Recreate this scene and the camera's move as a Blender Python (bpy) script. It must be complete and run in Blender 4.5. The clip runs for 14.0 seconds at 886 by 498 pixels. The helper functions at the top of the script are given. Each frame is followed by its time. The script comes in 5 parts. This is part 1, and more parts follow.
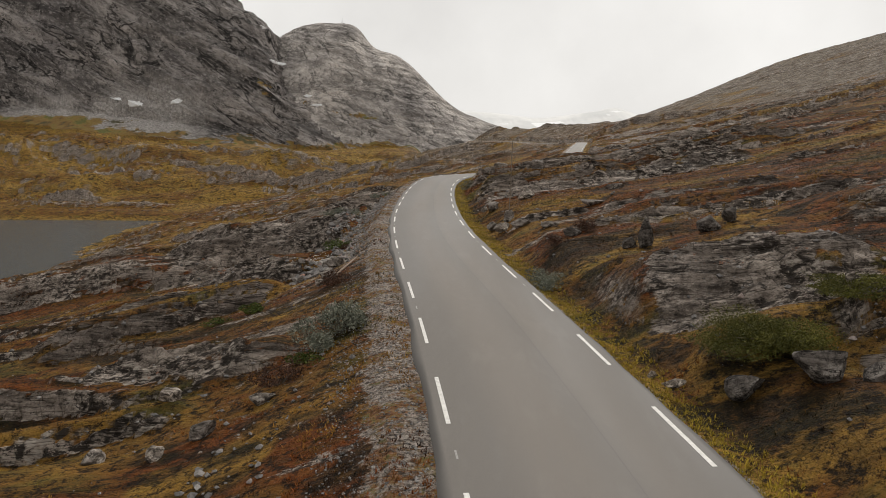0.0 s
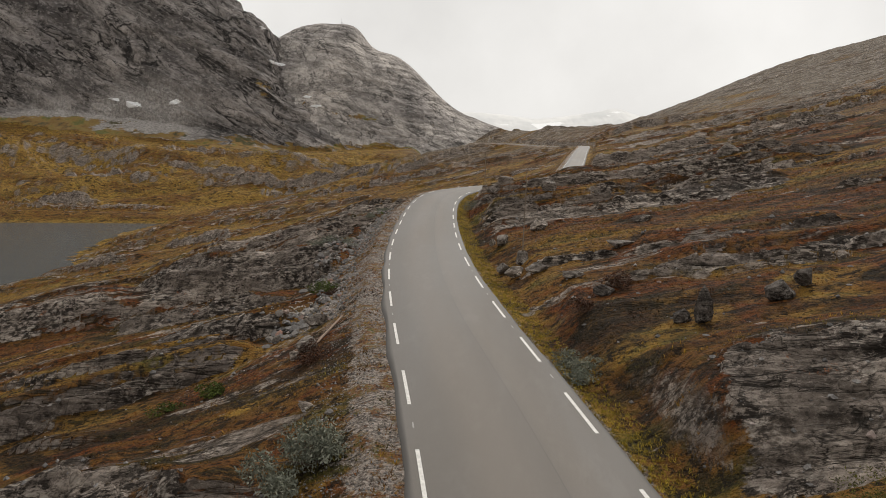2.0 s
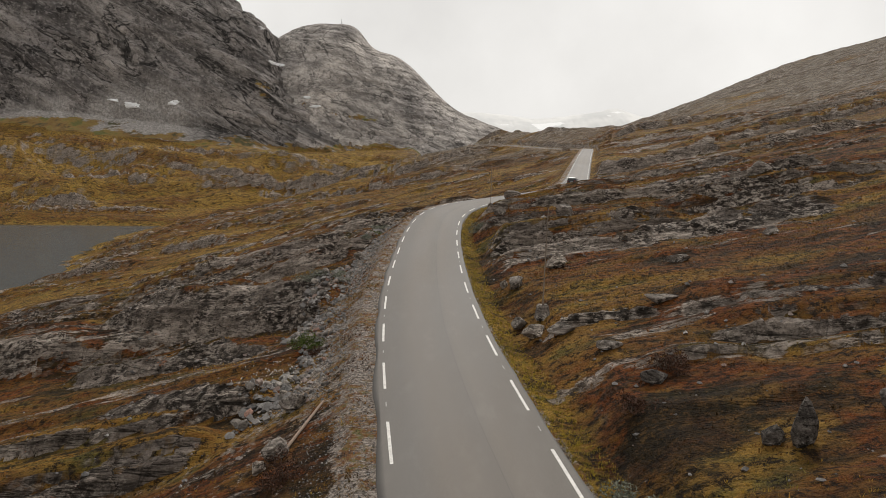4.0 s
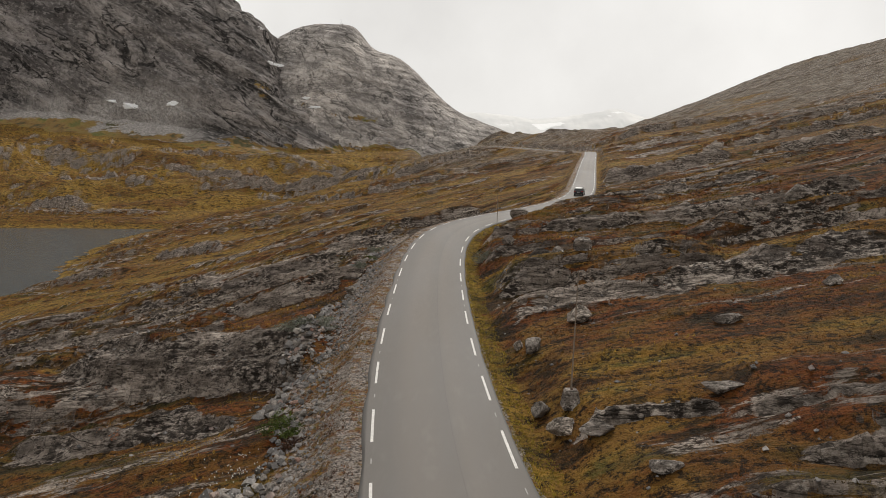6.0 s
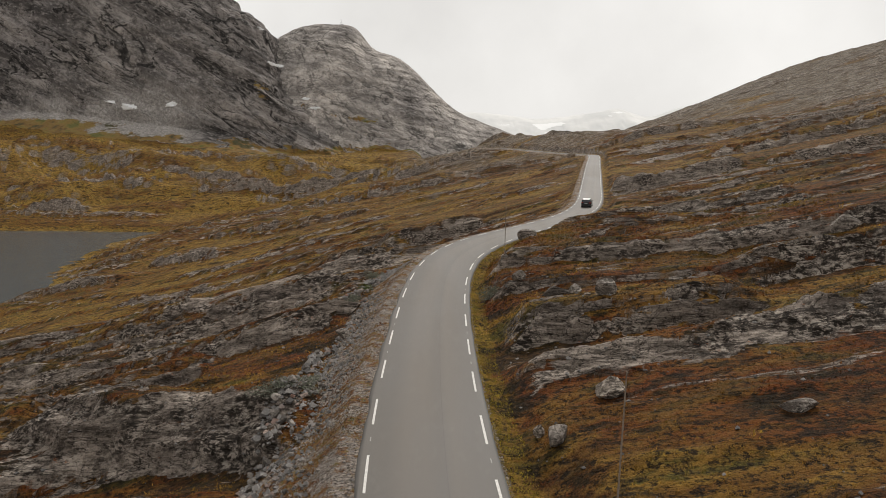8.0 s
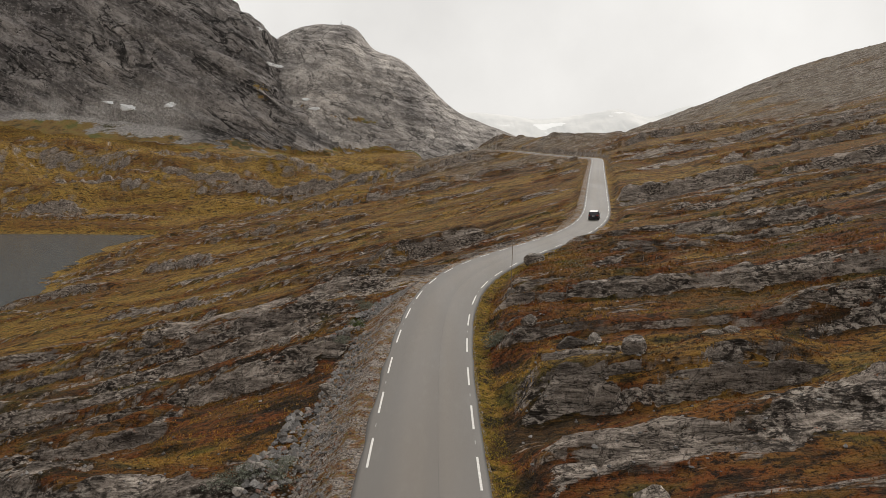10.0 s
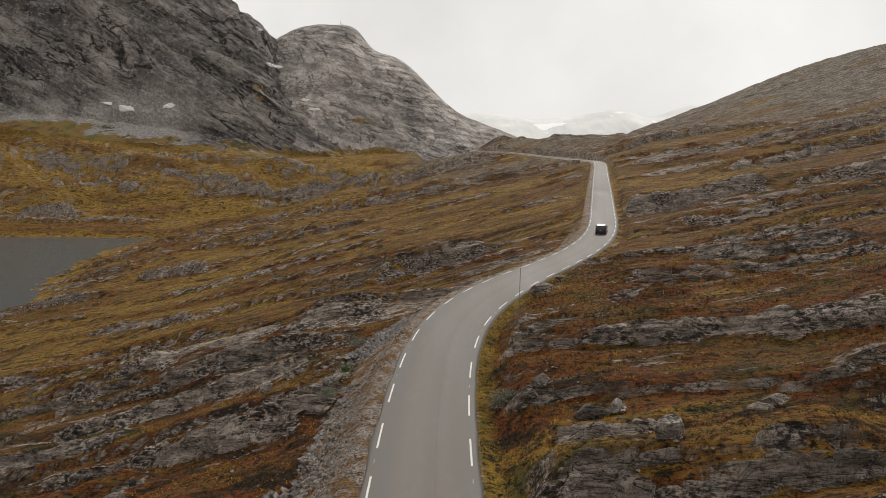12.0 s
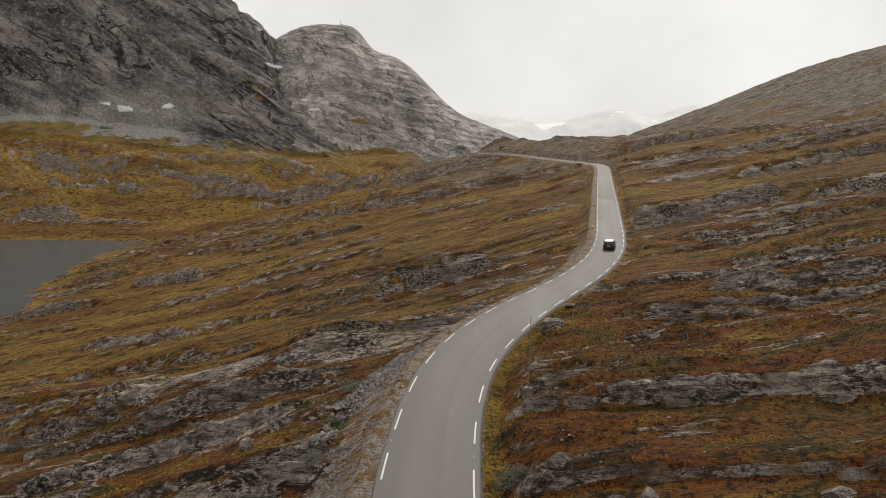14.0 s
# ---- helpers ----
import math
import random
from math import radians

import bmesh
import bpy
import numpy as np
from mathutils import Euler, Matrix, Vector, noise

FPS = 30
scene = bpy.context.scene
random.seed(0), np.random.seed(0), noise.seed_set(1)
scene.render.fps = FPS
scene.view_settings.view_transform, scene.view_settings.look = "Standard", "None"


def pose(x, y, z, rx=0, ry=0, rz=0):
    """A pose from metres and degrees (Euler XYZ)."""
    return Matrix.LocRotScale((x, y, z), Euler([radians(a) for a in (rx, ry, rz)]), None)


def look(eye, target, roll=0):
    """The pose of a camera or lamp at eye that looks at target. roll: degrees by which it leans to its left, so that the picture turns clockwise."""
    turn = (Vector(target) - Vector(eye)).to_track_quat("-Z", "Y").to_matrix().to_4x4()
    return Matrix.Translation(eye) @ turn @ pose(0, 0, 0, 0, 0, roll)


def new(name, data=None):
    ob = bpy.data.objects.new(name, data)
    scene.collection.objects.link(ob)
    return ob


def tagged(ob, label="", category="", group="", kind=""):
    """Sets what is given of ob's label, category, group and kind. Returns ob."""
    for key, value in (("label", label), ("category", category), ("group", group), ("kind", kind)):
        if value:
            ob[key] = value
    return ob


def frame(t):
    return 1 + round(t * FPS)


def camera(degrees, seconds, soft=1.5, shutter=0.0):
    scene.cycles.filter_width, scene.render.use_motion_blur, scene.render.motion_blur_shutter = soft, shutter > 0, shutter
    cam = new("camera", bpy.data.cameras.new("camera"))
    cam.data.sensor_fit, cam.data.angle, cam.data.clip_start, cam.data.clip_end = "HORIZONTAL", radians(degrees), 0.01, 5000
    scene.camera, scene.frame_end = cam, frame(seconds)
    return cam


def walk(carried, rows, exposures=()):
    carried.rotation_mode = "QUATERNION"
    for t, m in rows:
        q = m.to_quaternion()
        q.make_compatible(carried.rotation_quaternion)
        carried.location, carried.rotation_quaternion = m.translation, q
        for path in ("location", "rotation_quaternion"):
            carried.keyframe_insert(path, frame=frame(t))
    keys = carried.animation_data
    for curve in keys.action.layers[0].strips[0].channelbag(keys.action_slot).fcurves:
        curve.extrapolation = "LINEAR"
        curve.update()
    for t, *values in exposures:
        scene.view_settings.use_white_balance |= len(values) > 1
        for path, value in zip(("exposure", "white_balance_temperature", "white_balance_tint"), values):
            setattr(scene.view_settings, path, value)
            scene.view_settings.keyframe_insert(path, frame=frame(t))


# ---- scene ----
cam = camera(65.5, 14.0, soft=0.8)

PATH = [
    (0.0, pose(0.000, 0.000, -0.000, 83.400, 0.000, -0.000)),
    (0.5, pose(-0.021, 1.665, 0.496, 83.396, -0.023, -0.014)),
    (1.0, pose(-0.066, 3.439, 1.002, 83.409, -0.038, -0.014)),
    (1.5, pose(-0.107, 5.119, 1.464, 83.428, -0.051, -0.007)),
    (2.0, pose(-0.167, 6.749, 1.918, 83.431, -0.064, -0.016)),
    (2.5, pose(-0.244, 8.439, 2.399, 83.444, -0.083, -0.025)),
    (3.0, pose(-0.313, 10.049, 2.831, 83.437, -0.087, -0.021)),
    (3.5, pose(-0.362, 11.713, 3.281, 83.427, -0.078, -0.014)),
    (4.0, pose(-0.399, 13.415, 3.747, 83.418, -0.067, -0.006)),
    (4.5, pose(-0.429, 15.138, 4.229, 83.412, -0.060, 0.001)),
    (5.0, pose(-0.459, 16.867, 4.725, 83.409, -0.059, 0.005)),
    (5.5, pose(-0.495, 18.584, 5.234, 83.408, -0.056, 0.007)),
    (6.0, pose(-0.542, 20.273, 5.754, 83.407, -0.041, 0.004)),
    (6.5, pose(-0.564, 21.879, 6.236, 83.397, -0.035, 0.004)),
    (7.0, pose(-0.621, 23.475, 6.727, 83.399, -0.013, 0.017)),
    (7.5, pose(-0.682, 25.165, 7.288, 83.406, -0.017, 0.030)),
    (8.0, pose(-0.702, 26.789, 7.759, 83.393, -0.017, 0.042)),
    (8.5, pose(-0.701, 28.452, 8.231, 83.388, -0.017, 0.045)),
    (9.0, pose(-0.686, 30.141, 8.710, 83.388, -0.021, 0.048)),
    (9.5, pose(-0.662, 31.839, 9.199, 83.388, -0.027, 0.056)),
    (10.0, pose(-0.636, 33.532, 9.703, 83.386, -0.034, 0.069)),
    (10.5, pose(-0.614, 35.205, 10.226, 83.382, -0.039, 0.084)),
    (11.0, pose(-0.601, 36.843, 10.774, 83.374, -0.034, 0.090)),
    (11.5, pose(-0.565, 38.368, 11.290, 83.360, -0.015, 0.093)),
    (12.0, pose(-0.530, 39.828, 11.813, 83.357, 0.013, 0.095)),
    (12.5, pose(-0.537, 41.301, 12.365, 83.353, 0.036, 0.101)),
    (13.0, pose(-0.539, 42.749, 12.908, 83.333, 0.044, 0.110)),
    (13.5, pose(-0.555, 44.219, 13.479, 83.320, 0.030, 0.119)),
    (14.0, pose(-0.568, 45.666, 14.032, 83.304, 0.015, 0.116)),
]
walk(cam, PATH)

# ---- world, sun ----
world = bpy.data.worlds.new("overcast_sky")
scene.world = world
world.use_nodes = True
wn, wl = world.node_tree.nodes, world.node_tree.links
for n in list(wn):
    wn.remove(n)
SUN_ELEV, SUN_ROT = radians(43), radians(19)
sky = wn.new("ShaderNodeTexSky")
sky.sky_type = "NISHITA"
sky.sun_disc = False
sky.sun_elevation, sky.sun_rotation = SUN_ELEV, SUN_ROT
sky.air_density, sky.dust_density = 1.0, 4.0
grey = wn.new("ShaderNodeHueSaturation")
grey.inputs["Saturation"].default_value = 0.12
wl.new(sky.outputs[0], grey.inputs["Color"])
cloud = wn.new("ShaderNodeTexNoise")
cloud.inputs["Scale"].default_value = 2.6
cloud.inputs["Detail"].default_value = 6
cloud.inputs["Roughness"].default_value = 0.55
cramp = wn.new("ShaderNodeValToRGB")
cramp.color_ramp.elements[0].position, cramp.color_ramp.elements[0].color = 0.3, (7.4, 7.2, 6.9, 1)
cramp.color_ramp.elements[1].position, cramp.color_ramp.elements[1].color = 0.72, (9.6, 9.4, 9.05, 1)
wl.new(cloud.outputs["Fac"], cramp.inputs[0])
wmix = wn.new("ShaderNodeMix")
wmix.data_type = "RGBA"
wmix.inputs[0].default_value = 0.86
wl.new(grey.outputs[0], wmix.inputs[6])
wl.new(cramp.outputs[0], wmix.inputs[7])
wbg = wn.new("ShaderNodeBackground")
wbg.inputs["Strength"].default_value = 0.097
wl.new(wmix.outputs[2], wbg.inputs[0])
wout = wn.new("ShaderNodeOutputWorld")
wl.new(wbg.outputs[0], wout.inputs[0])

sun_data = bpy.data.lights.new("sun", "SUN")
sun_data.energy, sun_data.angle, sun_data.color = 2.0, radians(10), (1.0, 0.95, 0.88)
sun_ob = new("sun", sun_data)
sun_ob.matrix_world = look((120, 440, 330), (0, 100, 0))
scene.view_settings.exposure = 0.0


# ---- materials ----
class Mat:
    """A small wrapper for node materials."""

    def __init__(self, name):
        self.m = bpy.data.materials.new(name)
        self.m.use_nodes = True
        self.n, self.l = self.m.node_tree.nodes, self.m.node_tree.links
        self.bsdf = self.n["Principled BSDF"]
        self.pos = self.n.new("ShaderNodeTexCoord").outputs["Object"]

    def put(self, value, socket):
        if hasattr(value, "is_linked"):
            self.l.new(value, socket)
        else:
            socket.default_value = value

    def stretch(self, scale, rot=(0, 0, 0)):
        """Coordinates turned first, then scaled along the turned axes."""
        out = self.pos
        for kind, value in (("Rotation", [radians(a) for a in rot]), ("Scale", scale)):
            n = self.n.new("ShaderNodeMapping")
            n.inputs[kind].default_value = value
            self.l.new(out, n.inputs["Vector"])
            out = n.outputs[0]
        return out

    def noise(self, scale, detail=4, rough=0.55, vec=None, distort=0.0):
        n = self.n.new("ShaderNodeTexNoise")
        n.inputs["Scale"].default_value, n.inputs["Detail"].default_value = scale, detail
        n.inputs["Roughness"].default_value, n.inputs["Distortion"].default_value = rough, distort
        self.l.new(vec or self.pos, n.inputs["Vector"])
        return n.outputs["Fac"]

    def voronoi(self, scale, feature="F1", vec=None):
        n = self.n.new("ShaderNodeTexVoronoi")
        n.feature = feature
        n.inputs["Scale"].default_value = scale
        self.l.new(vec or self.pos, n.inputs["Vector"])
        return n.outputs["Distance"]

    def attr(self, name):
        n = self.n.new("ShaderNodeAttribute")
        n.attribute_name = name
        return n.outputs["Fac"]

    def island(self):
        return self.n.new("ShaderNodeNewGeometry").outputs["Random Per Island"]

    def obrandom(self):
        return self.n.new("ShaderNodeObjectInfo").outputs["Random"]

    def ramp(self, fac, stops, mode="LINEAR"):
        n = self.n.new("ShaderNodeValToRGB")
        n.color_ramp.interpolation = mode
        e = n.color_ramp.elements
        while len(e) < len(stops):
            e.new(0.5)
        for k, (p, c) in zip(e, stops):
            k.position = p
            k.color = (*c, 1) if isinstance(c, tuple) else (c, c, c, 1)
        self.l.new(fac, n.inputs[0])
        return n.outputs[0]

    def math(self, op, a, b=0.0, clamp=False):
        n = self.n.new("ShaderNodeMath")
        n.operation, n.use_clamp = op, clamp
        self.put(a, n.inputs[0])
        self.put(b, n.inputs[1])
        return n.outputs[0]

    def mix(self, fac, a, b, blend="MIX"):
        n = self.n.new("ShaderNodeMix")
        n.data_type, n.blend_type = "RGBA", blend
        self.put(fac, n.inputs[0])
        self.put((*a, 1) if isinstance(a, tuple) else a, n.inputs[6])
        self.put((*b, 1) if isinstance(b, tuple) else b, n.inputs[7])
        return n.outputs[2]

    def bump(self, height, strength, distance):
        n = self.n.new("ShaderNodeBump")
        n.inputs["Strength"].default_value, n.inputs["Distance"].default_value = strength, distance
        self.l.new(height, n.inputs["Height"])
        self.l.new(n.outputs[0], self.bsdf.inputs["Normal"])

    def done(self, color, rough=0.9, metal=0.0, spec=0.25):
        self.put((*color, 1) if isinstance(color, tuple) else color, self.bsdf.inputs["Base Color"])
        self.put(rough, self.bsdf.inputs["Roughness"])
        self.bsdf.inputs["Metallic"].default_value = metal
        self.bsdf.inputs["Specular IOR Level"].default_value = spec
        return self.m


def rock_colour(m, tint=(1.0, 1.0, 1.0), scale=1.0):
    """Grey-brown gneiss: smooth worn faces streaked along the strike, thin fractures with shade painted in, local
    patches of black and white lichen.
    """
    along = m.stretch((0.36, 1.0, 1.5), (10, 0, -4))
    band = m.noise(0.9 * scale, 7, 0.6, along, 0.5)
    c = m.ramp(band, [(0.35, (0.10, 0.087, 0.077)), (0.43, (0.215, 0.192, 0.174)), (0.53, (0.335, 0.303, 0.277)), (0.62, (0.47, 0.432, 0.398))])
    broad = m.noise(0.16 * scale, 5, 0.6, m.stretch((0.4, 1.0, 1.0), (0, 0, -4)))
    c = m.mix(1.0, c, m.ramp(broad, [(0.36, (0.62, 0.60, 0.60)), (0.50, (1.0, 0.98, 0.96)), (0.62, (1.28, 1.26, 1.24))]), "MULTIPLY")
    grit = m.noise(7.0 * scale, 6, 0.75)
    c = m.mix(m.ramp(grit, [(0.40, 0.55), (0.47, 0.0)]), c, (0.09, 0.077, 0.067))
    c = m.mix(m.ramp(grit, [(0.55, 0.0), (0.62, 0.35)]), c, (0.52, 0.485, 0.45))
    lichen = m.noise(3.0 * scale, 8, 0.76, m.stretch((0.6, 1.0, 1.0)))
    zone = m.ramp(m.noise(0.2 * scale, 5, 0.62), [(0.47, 0.12), (0.55, 1.0)])
    c = m.mix(m.math("MULTIPLY", zone, m.ramp(lichen, [(0.475, 0.93), (0.51, 0.0)])), c, (0.028, 0.024, 0.021))
    c = m.mix(m.math("MULTIPLY", zone, m.ramp(lichen, [(0.545, 0.0), (0.575, 0.75)])), c, (0.56, 0.53, 0.49))
    c = m.mix(m.ramp(lichen, [(0.40, 0.85), (0.425, 0.0)]), c, (0.045, 0.038, 0.032))
    c = m.mix(m.ramp(m.noise(0.55 * scale, 7, 0.8), [(0.64, 0.0), (0.655, 0.7)]), c, (0.40, 0.16, 0.07))
    height = band
    # fractures along the strike: the shade inside is painted near black
    for freq, wide, deep in ((0.55, 0.014, 0.95), (1.5, 0.015, 0.8)):
        split = m.noise(freq * scale, 5, 0.6, m.stretch((0.16, 1.1, 1.8), (8, 0, -5)), 0.8)
        gap = m.math("ABSOLUTE", m.math("SUBTRACT", split, 0.5))
        c = m.mix(m.ramp(gap, [(0.0, deep), (wide * 0.45, deep * 0.7), (wide, 0.0)]), c, (0.018, 0.015, 0.012))
        height = m.math("ADD", height, m.math("MULTIPLY", m.ramp(gap, [(0.0, 0.0), (wide * 3, 1.0)]), 0.3))
    # fractures across the strike, with the same painted shade
    cross = m.noise(0.3 * scale, 4, 0.55, m.stretch((1.0, 0.35, 0.5), (0, 0, 24)), 0.6)
    gap = m.math("ABSOLUTE", m.math("SUBTRACT", cross, 0.5))
    c = m.mix(m.ramp(gap, [(0.0, 0.55), (0.003, 0.35), (0.006, 0.0)]), c, (0.022, 0.018, 0.015))
    return m.mix(1.0, c, tint, "MULTIPLY"), height, lichen


def heath_colour(m, lush):
    """Autumn heath: rust, ochre, olive and dark brown in patches of several sizes."""
    wide, mid = m.noise(0.07, 4, 0.6, m.stretch((0.5, 1, 1))), m.noise(0.42, 6, 0.66, m.stretch((0.42, 1, 1), (0, 0, -4)))
    tone = m.math("ADD", m.math("MULTIPLY", mid, 0.62), m.math("MULTIPLY", wide, 0.38))
    heath = m.ramp(tone, [(0.400, (0.018, 0.012, 0.007)), (0.435, (0.065, 0.026, 0.011)), (0.465, (0.215, 0.061, 0.013)), (0.497, (0.130, 0.050, 0.012)),
                          (0.522, (0.215, 0.094, 0.018)), (0.552, (0.140, 0.076, 0.017)), (0.585, (0.085, 0.070, 0.018)), (0.62, (0.036, 0.034, 0.011))])
    green = m.ramp(mid, [(0.40, (0.035, 0.029, 0.010)), (0.46, (0.29, 0.165, 0.034)), (0.54, (0.46, 0.275, 0.052)), (0.62, (0.19, 0.160, 0.036))])
    c = m.mix(lush, heath, green)
    streak = m.noise(0.17, 8, 0.72, m.stretch((0.16, 1, 1), (0, 0, -4)))
    c = m.mix(m.math("MULTIPLY", m.ramp(streak, [(0.41, 0.8), (0.47, 0.0)]), m.math("SUBTRACT", 1.0, m.math("MULTIPLY", lush, 0.75))), c, (0.030, 0.022, 0.011))
    c = m.mix(m.ramp(streak, [(0.54, 0.0), (0.60, 0.5)]), c, (0.175, 0.084, 0.021))
    bush = m.noise(0.62, 7, 0.78, m.stretch((0.45, 1, 1), (0, 0, -4)))
    c = m.mix(m.ramp(bush, [(0.405, 0.85), (0.455, 0.0)]), c, (0.026, 0.024, 0.010))
    c = m.mix(m.ramp(bush, [(0.56, 0.0), (0.61, 0.35)]), c, (0.24, 0.13, 0.036))
    return c, mid


def ground_material():
    m = Mat("heath_and_rock")
    rock, lush, gravel = m.attr("rock"), m.attr("lush"), m.attr("gravel")
    rc, band, fleck = rock_colour(m, (1.0, 0.935, 0.875))
    c, mid = heath_colour(m, lush)
    fine, grain = m.noise(2.6, 8, 0.78), m.noise(17, 4, 0.75)
    high = m.ramp(m.noise(0.35, 9, 0.75, m.stretch((0.16, 1, 1), (0, 0, -4))), [(0.40, (0.06, 0.051, 0.041)), (0.50, (0.175, 0.148, 0.118)), (0.58, (0.36, 0.325, 0.29))])
    c = m.mix(m.math("MULTIPLY", m.attr("bare"), 0.9), c, high)
    # hollows between the plants: their shade painted near black where the bump is low
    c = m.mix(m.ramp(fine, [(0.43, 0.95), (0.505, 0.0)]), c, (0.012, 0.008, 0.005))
    c = m.mix(m.ramp(fine, [(0.54, 0.0), (0.64, 0.40)]), c, (0.22, 0.104, 0.028))
    # finer specks of the same painted hollow shade
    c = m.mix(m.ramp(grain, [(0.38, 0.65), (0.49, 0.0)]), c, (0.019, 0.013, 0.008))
    c = m.mix(m.ramp(grain, [(0.56, 0.0), (0.66, 0.35)]), c, (0.27, 0.135, 0.038))
    turf = m.math("MULTIPLY", m.math("SUBTRACT", m.noise(0.24, 4, 0.6, m.stretch((0.35, 1, 1), (0, 0, -4))), 0.5), 0.9)
    edge = m.math("ADD", m.math("ADD", m.math("MULTIPLY", rock, 0.60), turf), m.math("ADD", 0.03, m.math("MULTIPLY", m.math("SUBTRACT", m.noise(0.8, 10, 0.7, m.stretch((0.2, 1, 1), (0, 0, -4))), 0.5), 1.5)))
    c = m.mix(m.ramp(edge, [(0.50, 0.0), (0.56, 1.0)]), c, rc)
    lean = m.n.new("ShaderNodeSeparateXYZ")
    m.l.new(m.n.new("ShaderNodeNewGeometry").outputs["True Normal"], lean.inputs[0])
    c = m.mix(m.ramp(lean.outputs[2], [(0.55, 1.0), (0.72, 0.0)]), c, rc)         # steep faces are bare rock
    vein = m.noise(0.36, 8, 0.68, m.stretch((0.11, 1, 1), (0, 0, -4)))
    c = m.mix(m.ramp(m.math("SUBTRACT", vein, m.math("MULTIPLY", lush, 0.13)), [(0.580, 0.0), (0.600, 0.9)]), c, rc)
    gc = m.ramp(m.noise(8, 6, 0.8), [(0.40, (0.05, 0.041, 0.034)), (0.47, (0.21, 0.175, 0.148)), (0.56, (0.45, 0.39, 0.34))])
    herb = m.ramp(m.noise(3.0, 7, 0.75), [(0.40, (0.03, 0.018, 0.008)), (0.47, (0.22, 0.08, 0.018)), (0.53, (0.24, 0.13, 0.03)), (0.60, (0.13, 0.12, 0.03))])
    gc = m.mix(m.ramp(m.noise(0.8, 8, 0.75), [(0.485, 0.0), (0.555, 0.85)]), gc, herb)
    gedge = m.math("ADD", gravel, m.math("MULTIPLY", m.math("SUBTRACT", m.noise(1.8, 8, 0.78), 0.5), 1.8))
    c = m.mix(m.ramp(gedge, [(0.44, 0.0), (0.54, 1.0)]), c, gc)
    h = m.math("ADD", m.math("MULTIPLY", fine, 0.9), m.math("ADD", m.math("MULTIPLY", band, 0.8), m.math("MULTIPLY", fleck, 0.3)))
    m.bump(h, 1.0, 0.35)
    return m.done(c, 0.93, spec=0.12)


def tuft_material():
    m = Mat("heath_tufts")
    c, _ = heath_colour(m, m.ramp(m.noise(0.11, 3), [(0.48, 0.0), (0.6, 1.0)]))
    c = m.mix(1.0, c, m.ramp(m.island(), [(0.0, (0.75, 0.75, 0.75)), (0.6, (1.1, 1.1, 1.05)), (1.0, (1.6, 1.5, 1.25))]), "MULTIPLY")
    return m.done(c, 0.9, spec=0.15)


def mountain_material(name, dark, light, strata, along, depth):
    """Bare mountain rock: slanting strata broken into ledges, clefts with shade painted dark, pale faces, ochre moss
    and scree.
    """
    m = Mat(name)
    slant = m.stretch((along, 0.5, 1.0), (0, strata, 0))
    lay = m.noise(0.035, 7, 0.62, slant, 0.6)
    # the lowest layers are darkened: ledge shade put into the colour
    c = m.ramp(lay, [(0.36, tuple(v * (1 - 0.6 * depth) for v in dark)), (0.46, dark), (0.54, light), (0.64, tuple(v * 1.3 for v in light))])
    broad = m.noise(0.007, 5, 0.6)
    c = m.mix(1.0, c, m.ramp(broad, [(0.36, (0.70, 0.69, 0.70)), (0.50, (1.0, 0.985, 0.97)), (0.62, (1.28, 1.25, 1.22))]), "MULTIPLY")
    height = lay
    # clefts: dark lines paint the shade inside them, the bump follows
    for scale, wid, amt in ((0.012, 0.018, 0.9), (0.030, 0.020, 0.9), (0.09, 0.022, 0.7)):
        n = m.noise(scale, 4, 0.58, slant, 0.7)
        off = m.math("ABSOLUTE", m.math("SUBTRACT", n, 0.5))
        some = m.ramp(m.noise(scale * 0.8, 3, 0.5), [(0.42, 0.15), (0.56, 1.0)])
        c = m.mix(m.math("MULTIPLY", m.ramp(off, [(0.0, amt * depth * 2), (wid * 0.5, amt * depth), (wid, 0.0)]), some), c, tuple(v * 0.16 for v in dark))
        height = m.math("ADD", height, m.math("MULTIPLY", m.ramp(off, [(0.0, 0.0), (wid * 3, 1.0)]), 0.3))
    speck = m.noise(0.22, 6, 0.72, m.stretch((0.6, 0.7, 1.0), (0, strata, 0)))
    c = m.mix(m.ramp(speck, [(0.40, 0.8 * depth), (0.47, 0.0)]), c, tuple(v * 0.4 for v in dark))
    c = m.mix(m.ramp(speck, [(0.545, 0.0), (0.61, 0.8 * depth)]), c, tuple(v * 1.45 for v in light))
    c = m.mix(m.math("MULTIPLY", m.attr("gravel"), 0.85), c, m.ramp(m.noise(0.25, 7, 0.8), [(0.40, (0.22, 0.203, 0.19)), (0.50, (0.34, 0.315, 0.295)), (0.60, (0.48, 0.45, 0.42))]))
    heath = m.ramp(m.noise(0.03, 6, 0.68), [(0.40, (0.06, 0.055, 0.018)), (0.48, (0.22, 0.125, 0.035)), (0.56, (0.24, 0.165, 0.042)), (0.62, (0.13, 0.125, 0.03))])
    c = m.mix(m.ramp(m.math("ADD", m.attr("lush"), m.math("MULTIPLY", m.math("SUBTRACT", m.noise(0.05, 8, 0.74, m.stretch((0.4, 0.6, 1.0))), 0.5), 2.2)), [(0.50, 0.0), (0.62, 0.9)]), c, heath)
    m.bump(height, 0.8, 5.0)
    return m.done(c, 0.95, spec=0.1)


